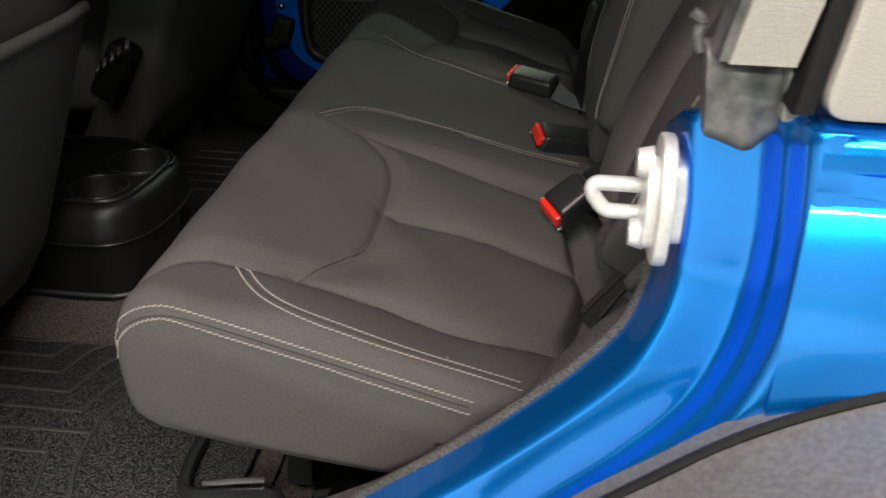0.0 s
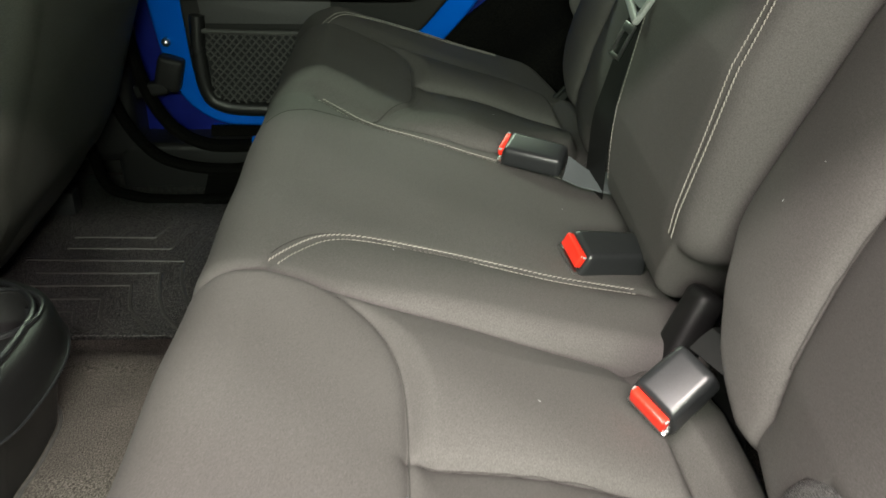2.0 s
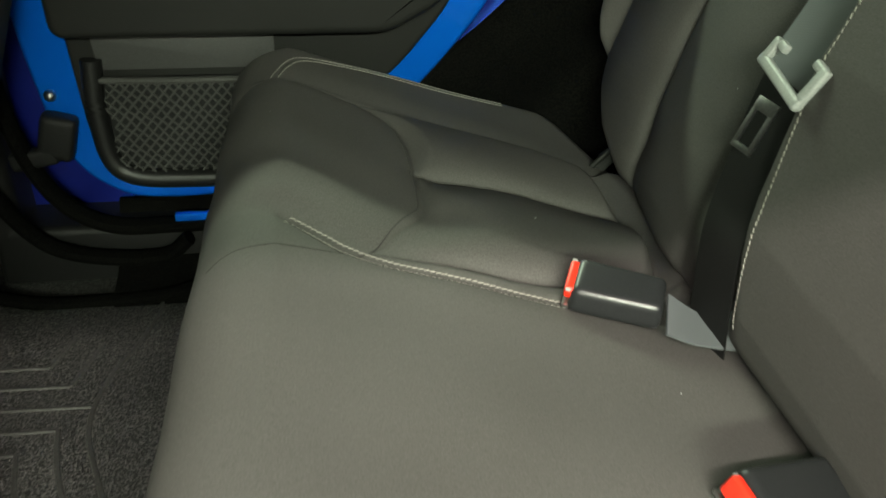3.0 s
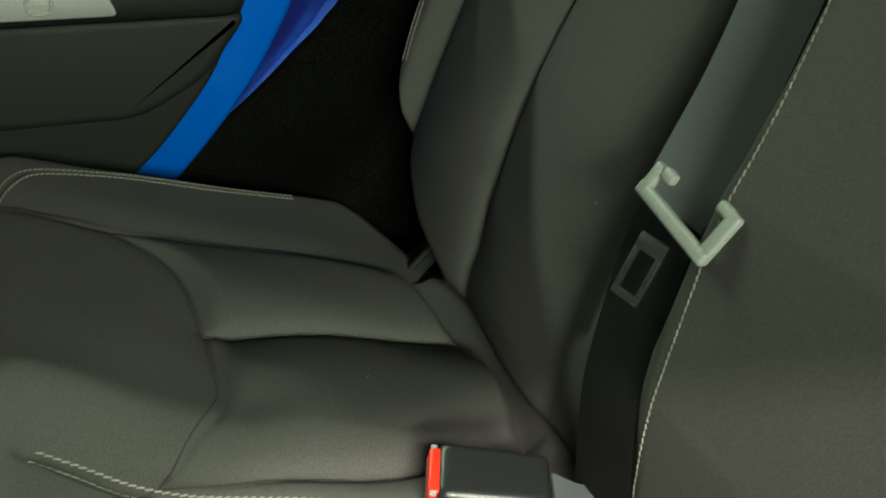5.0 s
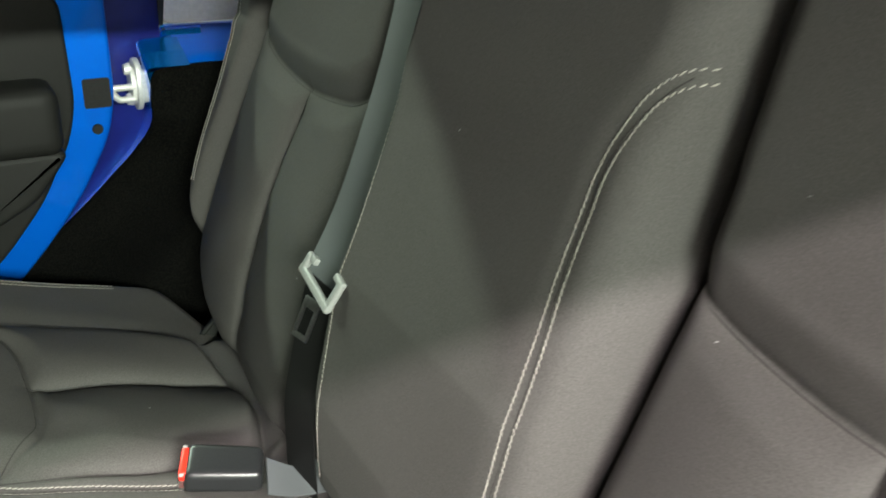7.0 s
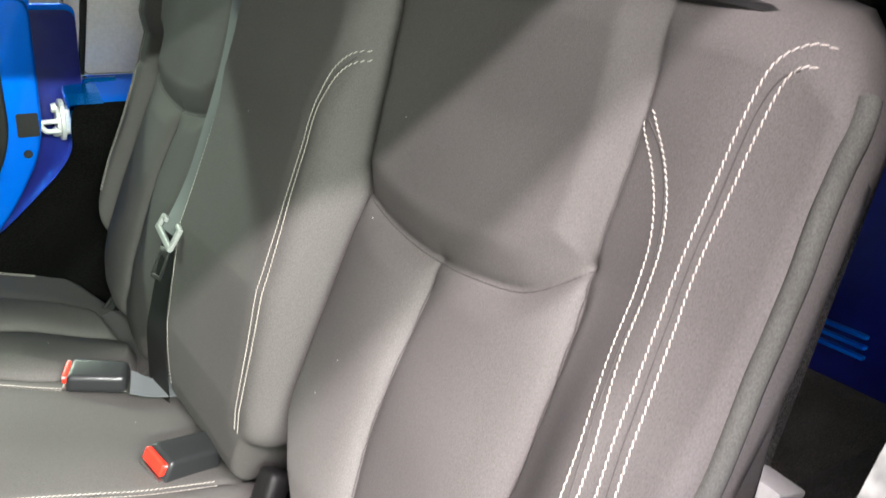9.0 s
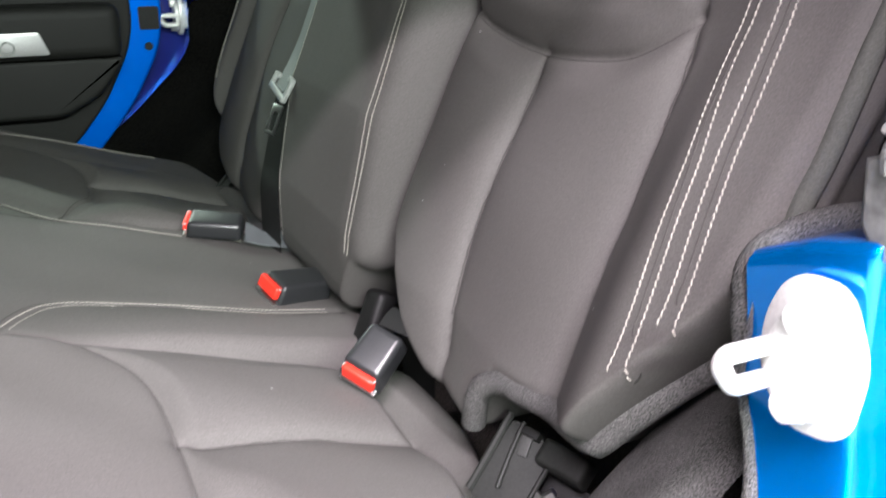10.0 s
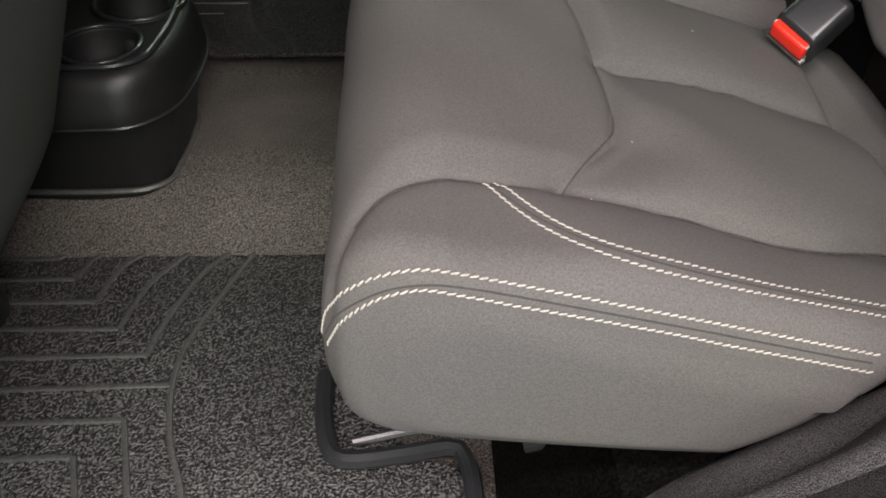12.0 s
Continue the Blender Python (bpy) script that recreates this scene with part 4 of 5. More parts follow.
def swept(name, profile, mat, side, n=90, upto=1.0):
    """A moulding that follows the rear edge of the door opening. Profile: steps away from the opening, and y."""
    path = [(0.16, 0.540), (0.125, 0.539), (0.10, 0.536), (0.086, 0.528)] + SILL[1:] if "carpet" in name else SILL
    line = smooth_line([(x, 0, z) for x, z in path], n)
    line = line[:int(n * upto)]
    rows = []
    for i, p in enumerate(line):
        d = (line[min(len(line) - 1, i + 1)] - line[max(0, i - 1)]).normalized()
        away = Vector((-d.z, 0, d.x))
        if p.z > 0.5:
            away = Vector((1, 0, 0))
        row = []
        k = float(np.interp(p.z, [0.30, 0.38, 0.42, 0.47], [0.45, 0.42, 0.34, 0.0]))
        for o, y in profile:
            q = p + away * o
            if "carpet" in name and y > 0.407:
                y = 0.407 + (y - 0.407) * float(np.interp(p.z, [0.42, 0.50, 0.56], [1.0, 0.25, 0.08]))
            y = 0.297 + (y - 0.297) * (1 - k * float(np.interp(y, [0.42, 0.50], [1.0, 0.0]))) if y > 0.297 else y
            row.append((q.x, y if side > 0 else 2 * YC - y, q.z))
        rows.append(row)
    if name == "door_jamb":
        # the top of the jamb falls towards the inside of the car
        for row in rows:
            for k, (x, y, z) in enumerate(row):
                if z > 0.48:
                    top_at = float(np.interp(y if side > 0 else 2 * YC - y, [0.337, 0.344, 0.383, 0.416], [0.572, 0.565, 0.553, 0.537]))
                    row[k] = (x, y, 0.48 + (z - 0.48) * (top_at - 0.008 - 0.48) / 0.074)
        for back, up in ((0.001, 0.0035), (0.0035, 0.0035), (0.009, 0.001), (0.045, 0.0)):
            rows.insert(0, [(x + back * (1 if o < 0.045 else 0.3), y, z + up) for (x, y, z), (o, _) in zip(rows[0], profile)])
    return grid_mesh(name, rows, mat)


def prof(pts, n=60):
    return [(v.x, v.y) for v in smooth_line([(a, b, 0) for a, b in pts], n)]


JAMB = prof([(0.0, 0.413), (0.0003, 0.37), (0.0012, 0.354), (0.0030, 0.3490), (0.008, 0.3474), (0.033, 0.3458), (0.0372, 0.3440), (0.0390, 0.3395), (0.0408, 0.326), (0.0425, 0.3225), (0.0440, 0.319), (0.0465, 0.305), (0.0485, 0.3000), (0.053, 0.2975), (0.061, 0.297)], 150)
OUTER = prof([(0.061, 0.297), (0.10, 0.292), (0.2, 0.286), (0.34, 0.284)], 24)
LINING = prof([(0.006, 0.413), (0.000, 0.414), (-0.004, 0.419), (-0.001, 0.425), (0.014, 0.432), (0.045, 0.446), (0.07, 0.47), (0.09, 0.495), (0.14, 0.51), (0.24, 0.52)], 50)
near_body = thing("body_side", "glossy bright blue car body side around the open rear door", "car body", (0.1, 0.3, 0.1))
under(part("door_jamb", swept("door_jamb", JAMB, M_PAINT, 1), None, None, "stepped blue door jamb"), near_body)
under(part("quarter_panel", swept("quarter_panel", OUTER, M_PAINT, 1, 90, 0.75)), near_body)
far_body = thing("body_side", "blue painted inside of the far body side behind the closed door", "car body", (0.1, 2 * YC - 0.3, 0.1))
under(part("door_jamb", swept("door_jamb", JAMB, M_PAINT, -1)), far_body)
under(part("quarter_panel", swept("quarter_panel", OUTER, M_PAINT, -1, 90, 0.75)), far_body)
near_lining = tagged(part("wheelhouse_carpet", swept("wheelhouse_carpet", LINING, M_CARPET, 1)), "fuzzy charcoal carpet over the wheelhouse beside the seat", "carpet trim")
# Same carpet as the near side, its shade put into the colour.
far_lining = tagged(part("wheelhouse_carpet", swept("wheelhouse_carpet", LINING, M_SHADED_BLACK, -1)), "far wheelhouse carpet, coloured near-black for its deep shade", "carpet trim")

under(part("rolled_edge", tube([(0.098, 0.412, 0.445), (0.089, 0.418, 0.485), (0.086, 0.421, 0.515), (0.092, 0.421, 0.530), (0.109, 0.420, 0.538), (0.145, 0.420, 0.541), (0.20, 0.420, 0.536)], 0.0085, 10, 50), M_CARPET, None, "fuzzy rolled carpet edge"), near_lining)

# the carpeted wheelhouse top that falls from the jamb towards the seat
WHEEL = [(-0.20, 0.455, 0.10), (-0.10, 0.458, 0.155), (-0.03, 0.470, 0.212), (0.0, 0.492, 0.232), (0.03, 0.518, 0.272), (0.072, 0.524, 0.318), (0.123, 0.526, 0.358), (0.179, 0.526, 0.396), (0.26, 0.526, 0.43), (0.42, 0.526, 0.45), (0.70, 0.526, 0.42)]
rows = []
for p in smooth_line(WHEEL, 70):
    dent = 0.002 * math.sin(p.x * 60) + 0.001 * math.sin(p.x * 131 + 1)
    prof_y = ((0.408, 0.082), (0.425, 0.082), (0.445, 0.076), (0.462, 0.062 + dent), (0.482, 0.046), (0.50, 0.028 - dent), (0.515, 0.010), (0.526, 0.0))
    row = [(p.x, 0.408 + (y - 0.408) * (p.y - 0.408) / 0.118, p.z + up) for y, up in prof_y]
    rows.append(row + [(p.x, p.y + 0.006, p.z - 0.012), (p.x, p.y + 0.010, p.z - 0.05), (p.x, p.y + 0.012, 0.05)])
under(part("wheelhouse_top", grid_mesh("wheelhouse_top", rows, M_CARPET), None, None, "sloping carpeted wheelhouse top"), near_lining)

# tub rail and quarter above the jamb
for side, mat, body in ((1, M_PAINT, near_body), (-1, M_PAINT_DARK, far_body)):
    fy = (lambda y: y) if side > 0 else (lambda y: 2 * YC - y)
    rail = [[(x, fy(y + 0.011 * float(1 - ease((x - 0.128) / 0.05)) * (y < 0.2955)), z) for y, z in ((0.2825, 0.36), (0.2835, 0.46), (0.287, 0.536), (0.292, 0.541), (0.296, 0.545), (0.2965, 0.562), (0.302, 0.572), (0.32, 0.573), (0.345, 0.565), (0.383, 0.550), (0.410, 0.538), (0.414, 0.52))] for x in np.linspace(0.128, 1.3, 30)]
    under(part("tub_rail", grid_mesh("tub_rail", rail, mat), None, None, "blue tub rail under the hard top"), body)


# ---- strikers ----
def striker(side, label):
    fy = (lambda y: y) if side > 0 else (lambda y: 2 * YC - y)
    th = thing("door_striker", label, "door striker", (0.07, fy(0.385), 0.46), "door strikers")
    plate = slab(rounded([(fy(0.340), 0.474), (fy(0.372), 0.468), (fy(0.390), 0.488), (fy(0.392), 0.516), (fy(0.381), 0.541), (fy(0.352), 0.543), (fy(0.336), 0.512)], 0.012), "x", 0.0665, 0.0745, 0.0025)
    foot = slab(rounded([(fy(0.352), 0.482), (fy(0.384), 0.482), (fy(0.384), 0.530), (fy(0.352), 0.530)], 0.009), "x", 0.0705, 0.082, 0.001)
    boss = slab(rounded([(fy(0.350), 0.480), (fy(0.368), 0.477), (fy(0.383), 0.49), (fy(0.383), 0.512), (fy(0.372), 0.530), (fy(0.354), 0.530), (fy(0.346), 0.508)], 0.009), "x", 0.0605, 0.0675, 0.0025)
    bar = tube([(0.064, fy(0.380), 0.4895), (0.050, fy(0.380), 0.4895), (0.043, fy(0.380), 0.4900), (0.038, fy(0.380), 0.4945), (0.034, fy(0.380), 0.5015), (0.036, fy(0.380), 0.5060), (0.044, fy(0.380), 0.5065), (0.064, fy(0.380), 0.5065)], 0.0046, 10, 60, 1.0, (0, 1, 0))
    under(part("striker_plate", joined(plate, boss, foot), M_WHITE_METAL), th)
    under(part("striker_loop", bar, M_WHITE_METAL), th)
    for z in (0.485, 0.527):
        s = bmesh.new()
        bmesh.ops.create_cone(s, cap_ends=True, segments=14, radius1=0.0095, radius2=0.0075, depth=0.008, matrix=pose(0.059, fy(0.363), z, 0, -90, 0))
        under(part("screw", s, M_WHITE_METAL), th)


striker(1, "white zinc-plated steel striker loop on the blue door jamb")
striker(-1, "bright steel striker loop on the far door jamb")

# ---- near corner seal and hard top ----
corner = thing("corner_seal", "worn grey rubber corner seal on top of the body rail", "rubber seal", (0.1, 0.34, 0.57))
rows = []
for u in np.linspace(0, 1, 22):
    x_top, x_low = 0.0765 + 0.0375 * u, 0.0815 + 0.0350 * u
    z_low = float(np.interp(u, [0, 0.55, 0.68, 1], [0.5545, 0.5495, 0.5505, 0.5605]))
    z_top = float(np.interp(u, [0, 0.5, 1], [0.5985, 0.5945, 0.5925]))
    fold = 0.0012 * math.sin(9 * u) - 0.0035 * math.sin(math.pi * u)
    ring = []
    for v in np.linspace(0, 1, 9):
        ring.append((x_low + (x_top - x_low) * v, 0.3335 + fold * (1 - 0.5 * v) - 0.002 * math.sin(math.pi * v) + 0.003 * (v > 0.99), z_low + (z_top - z_low) * v))
    ring += [(x_top, 0.352, z_top + 0.0005), (x_top, 0.360, z_top - 0.003), (x_low, 0.361, z_low + 0.012), (x_low, 0.352, z_low)]
    rows.append(ring)
under(part("seal_block", grid_mesh("seal_block", rows, M_SEAL, True, True)), corner)
under(part("seal_lip", tube([(0.077, 0.350, 0.592), (0.074, 0.349, 0.600), (0.075, 0.348, 0.607), (0.070, 0.348, 0.611)], 0.0028, 8, 20), M_SEAL), corner)
under(part("seal_fin", slab(rounded([(0.114, 0.566), (0.125, 0.570), (0.123, 0.588), (0.113, 0.593)], 0.003), "y", 0.323, 0.336, 0.002), M_GREYPL), corner)

hard_top = thing("hard_top", "pale textured hard top over the rear of the car", "hard top", (0.5, YC, 0.58))
ROOF = 1.10
for side in (1, -1):
    fy = (lambda y: y) if side > 0 else (lambda y: 2 * YC - y)
    outl = rounded([(0.1235, 0.5765), (1.30, 0.5765), (1.30, ROOF), (0.19, ROOF)], 0.014)
    under(part("side_panel", slab(outl, "y", fy(0.300), fy(0.318), 0.003), M_TOP if side > 0 else M_TOP_IN, None, "pale textured side panel"), hard_top)
    for nm, x0, x1, y0, y1, mat, lb in (("front_pillar", 0.083, 0.112, 0.310, 0.336, M_TOP if side > 0 else M_TOP_IN, ""), ("pillar_edge", 0.0790, 0.0835, 0.314, 0.340, M_SEAL, "pale grey edge seal")):
        rows = []
        for z in (0.597, 0.64, 0.69, 0.75, 0.85, ROOF):
            lean, fall = 0.16 * (z - 0.597), 0.16 * min(0.12, z - 0.597)
            rows.append([(x + lean, fy(y - fall), z) for x, y in ((x0, y0), (x1, y0), (x1, y1), (x0, y1))])
        bm = bmesh.new()
        vs = [[bm.verts.new(p) for p in row] for row in rows]
        for a, b in zip(vs, vs[1:]):
            for k in range(4):
                bm.faces.new((a[k], a[(k + 1) % 4], b[(k + 1) % 4], b[k]))
        bm.faces.new(vs[0])
        bm.faces.new(vs[-1])
        under(part(nm, bm, mat, None, lb), hard_top)
    under(part("pillar_seal", slab([(0.113, 0.5765), (0.1225, 0.5765), (0.188, ROOF), (0.170, ROOF)], "y", fy(0.304), fy(0.331), 0.003), M_BLACK_SEAL, None, "black rubber seal"), hard_top)
under(part("roof", slab(rounded([(-1.6, 0.30), (1.30, 0.30), (1.30, 1.91), (-1.6, 1.91)], 0.08), "z", ROOF, ROOF + 0.04, 0.01), M_ROOF), hard_top)
# upper frame of the near door opening
under(part("door_header", tube([(-1.5, 0.335, 1.085), (-0.5, 0.335, 1.085), (0.17, 0.335, 1.085)], 0.014, 8, 20), M_BLACK_SEAL, None, "black door header"), hard_top)

# fender flare
flare = thing("fender_flare", "grey grained plastic fender flare under the body side", "fender flare", (0.3, 0.25, 0.2))
arch = smooth_line([(-0.02, 0, 0.283), (0.035, 0, 0.343), (0.078, 0, 0.379), (0.118, 0, 0.411), (0.187, 0, 0.446), (0.28, 0, 0.473), (0.45, 0, 0.48), (0.7, 0, 0.43)], 50)
rows = []
for p in arch:
    rows.append([(p.x, y, p.z - dz) for y, dz in ((0.30, -0.002), (0.284, 0.0), (0.279, 0.002), (0.272, 0.004), (0.24, 0.010), (0.20, 0.018), (0.16, 0.03), (0.145, 0.045), (0.145, 0.09))])
under(part("flare_shell", grid_mesh("flare_shell", rows, M_FLARE)), flare)
under(part("flare_gasket", tube([(p.x, 0.2845, p.z + 0.002) for p in arch[::4]], 0.003, 8, 60), M_BLACK_SEAL, None, "black rubber gasket"), flare)

# ---- far door ----
far_door = thing("passenger_door", "closed blue rear door with dark plastic panel and net pocket", "car door", (-0.3, 1.84, 0.1))
Y0, Y1 = 1.822, 1.87
shell_out = [(0.036, 0.715), (0.036, 0.50), (0.024, 0.445), (-0.02, 0.365), (-0.07, 0.30), (-0.13, 0.235), (-0.22, 0.165), (-0.32, 0.118), (-0.42, 0.108), (-0.50, 0.112), (-0.555, 0.15), (-0.582, 0.21), (-0.60, 0.32), (-0.62, 0.55), (-0.62, 0.715)]
under(part("door_shell", slab(rounded(shell_out, 0.03), "y", Y0, Y1, 0.006, 3), M_PAINT_DARK, None, "blue painted door shell"), far_door)
under(part("door_skin", slab(rounded([(0.115, 0.70), (0.115, 0.44), (0.02, 0.28), (-0.15, 0.12), (-0.35, 0.02), (-0.66, 0.02), (-0.66, 0.70)], 0.02), "y", 1.872, 1.907, 0.004), M_PAINT_DARK), far_door)
# Added navy sheet that stands in for the shade between shell and skin.
under(part("gap_shade_sheet", slab(rounded([(0.113, 0.69), (0.113, 0.44), (0.018, 0.282), (-0.15, 0.123), (-0.35, 0.024), (-0.65, 0.024), (-0.65, 0.69)], 0.02), "y", 1.8655, 1.8705, 0.001), M_NAVY_SHADE, None, "added deep blue sheet for the shade in the door gap"), far_door)
panel_out = [(-0.022, 0.64), (-0.018, 0.50), (-0.030, 0.45), (-0.075, 0.365), (-0.13, 0.298), (-0.20, 0.235), (-0.29, 0.175), (-0.36, 0.145), (-0.47, 0.143), (-0.515, 0.165), (-0.532, 0.21), (-0.540, 0.32), (-0.56, 0.64)]
under(part("door_panel", slab(rounded(panel_out, 0.025), "y", 1.804, Y0 - 0.0005, 0.006, 3), M_PANEL, None, "dark grained plastic door panel"), far_door)
under(part("upper_panel", slab(rounded([(-0.56, 0.64), (-0.022, 0.64), (-0.02, 0.71), (-0.56, 0.71)], 0.01), "y", 1.808, Y0 - 0.0005, 0.004), M_PANEL), far_door)
under(part("arm_rest", rbox((0.52, 0.075, 0.088), 0.022, pose(-0.305, 1.775, 0.494), 4), M_PANEL, None, "padded dark arm rest"), far_door)
under(part("grey_insert", slab(rounded([(-0.505, 0.300), (-0.29, 0.300), (-0.29, 0.345), (-0.51, 0.345)], 0.008), "y", 1.798, 1.803, 0.001), M_PANEL_GREY, None, "mid grey plastic strip"), far_door)
under(part("pull_handle", slab(rounded([(-0.31, 0.461), (-0.160, 0.461), (-0.174, 0.498), (-0.31, 0.498)], 0.006), "y", 1.730, 1.738, 0.002), M_SILVER, None, "silver plastic handle bezel"), far_door)
under(part("handle_ring", tube([(-0.234, 1.728, 0.477), (-0.225, 1.727, 0.485), (-0.214, 1.727, 0.479), (-0.216, 1.728, 0.468), (-0.231, 1.728, 0.468), (-0.234, 1.728, 0.477)], 0.002, 6, 24), M_GREYPL), far_door)
under(part("panel_swell", slab(rounded([(-0.545, 0.350), (-0.150, 0.350), (-0.085, 0.385), (-0.036, 0.4495), (-0.548, 0.4495)], 0.02), "y", 1.760, 1.8035, 0.010, 4), M_PANEL, None, "swelling dark lower door panel"), far_door)
pocket = under(part("net_frame", tube([(-0.512, 1.795, 0.315), (-0.515, 1.793, 0.25), (-0.508, 1.793, 0.185), (-0.485, 1.793, 0.160), (-0.43, 1.793, 0.153), (-0.30, 1.793, 0.153)], 0.013, 10, 50), M_PLASTIC, None, "black rubbery pocket frame"), far_door)
cords = []
for i in range(34):
    for s in (-1, 1):
        x0 = -0.56 + i * 0.013
        pts = [(x0 + s * 0.055 * (k / 10 - 0.5) * 2, 1.790 + 0.003 * math.sin(k * 2.2 + i), 0.165 + 0.125 * k / 10) for k in range(11)]
        pts = [q for q in pts if -0.505 <= q[0] <= -0.27]
        if len(pts) > 2:
            cords.append(tube(pts, 0.0016, 5, 14))
under(tagged(part("pocket_net", joined(*cords), M_NET, None, "black elastic net cords"), kind="stuff"), far_door)
under(part("net_hem", tube([(-0.505, 1.789, 0.290), (-0.40, 1.788, 0.288), (-0.27, 1.789, 0.288)], 0.0045, 8, 20), M_NET), far_door)
under(part("net_back", slab([(-0.51, 0.165), (-0.27, 0.165), (-0.27, 0.29), (-0.51, 0.29)], "y", 1.7985, 1.803), M_BLACK_SEAL), far_door)
# Flat black plate on the shell stands in for the opening's shade.
under(part("latch_shade_plate", slab(rounded([(-0.005, 0.485), (0.03, 0.485), (0.03, 0.525), (-0.005, 0.525)], 0.004), "y", 1.8195, 1.8215), M_BLACK_SEAL, None, "black plate for the shade in the latch opening"), far_door)
h = bmesh.new()
bmesh.ops.create_cone(h, cap_ends=True, segments=14, radius1=0.0075, radius2=0.0065, depth=0.003, matrix=pose(0.008, 1.8205, 0.455, 90, 0, 0))
under(part("hole_plug", h, M_BLACK_SEAL), far_door)
s = bmesh.new()
bmesh.ops.create_uvsphere(s, u_segments=12, v_segments=8, radius=0.008, matrix=pose(-0.575, 1.818, 0.262))
under(part("hinge_bolt", s, M_STEEL), far_door)
strap_check = tagged(part("door_check_strap", joined(rbox((0.045, 0.03, 0.06), 0.010, pose(-0.572, 1.805, 0.212, 0, 15, 0), 3), rbox((0.06, 0.02, 0.024), 0.006, pose(-0.605, 1.80, 0.185, 0, -10, 0), 3)), M_BLACK_SEAL), "black rubber door check strap by the hinge", "door strap")

under(part("window_upright", slab([(-0.005, 0.70), (0.036, 0.70), (0.12, 1.09), (0.08, 1.09)], "y", 1.825, 1.865, 0.004), M_PAINT_DARK, None, "blue painted window frame"), far_door)
# sill, seals and step mouldings below the far door
far_sill = thing("door_sill", "black moulded plastic sill trim under the far door", "sill trim", (-0.4, 1.78, 0.0))
for r, pts in ((0.016, [(-0.64, 1.80, 0.35), (-0.625, 1.80, 0.22), (-0.59, 1.80, 0.13), (-0.53, 1.80, 0.085), (-0.44, 1.80, 0.080), (-0.2, 1.80, 0.09)]),
               (0.014, [(-0.68, 1.77, 0.34), (-0.665, 1.77, 0.18), (-0.62, 1.77, 0.09), (-0.56, 1.77, 0.055), (-0.46, 1.77, 0.048), (-0.42, 1.77, 0.075)]),
               (0.012, [(-0.72, 1.74, 0.30), (-0.70, 1.74, 0.06), (-0.64, 1.73, 0.012), (-0.5, 1.73, 0.008), (-0.42, 1.73, 0.02), (-0.38, 1.735, 0.042), (-0.2, 1.735, 0.045)])):
    # Near-black tone keeps the mouldings as dark as their shade.
    under(part("sill_moulding", tube(pts, r, 10, 50, 0.7), M_SHADED_BLACK), far_sill)
under(part("sill_strip", rbox((0.10, 0.01, 0.012), 0.003, pose(-0.39, 1.795, 0.094)), M_PAINT_DARK, None, "blue painted strip"), far_sill)
under(part("sill_base", rbox((0.60, 0.09, 0.10), 0.012, pose(-0.38, 1.835, 0.035), 3), M_PLASTIC), far_sill)
under(part("pillar_trim", rbox((0.12, 0.10, 1.1), 0.02, pose(-0.70, 1.84, 0.60), 3), M_PLASTIC, None, "black pillar trim"), far_sill)

# ---- floor, mats, under-seat ----
floor_ob = tagged(part("floor", slab([(-1.9, 0.33), (1.3, 0.33), (1.3, 1.88), (-1.9, 1.88)], "z", -0.05, -0.012), M_CARPET_BROWN), "brown-black fuzzy carpeted car floor", "floor", kind="structure")
tagged(part("carpet", grid_mesh("carpet", [[(x, y, -0.006 + 0.066 / (1 + math.exp(-(y - 0.90) / 0.014)) / (1 + math.exp((y - 1.235) / 0.014))) for y in np.linspace(0.34, 1.87, 50)] for x in np.linspace(-1.2, -0.27, 50)], M_CARPET_BROWN)), "worn brown-grey floor carpet between the mats", "carpet", kind="structure")


def mat_line(pts, r=0.0030):
    return tube([(x, y, 0.0042) for x, y in pts], r, 8, 24, 0.8)


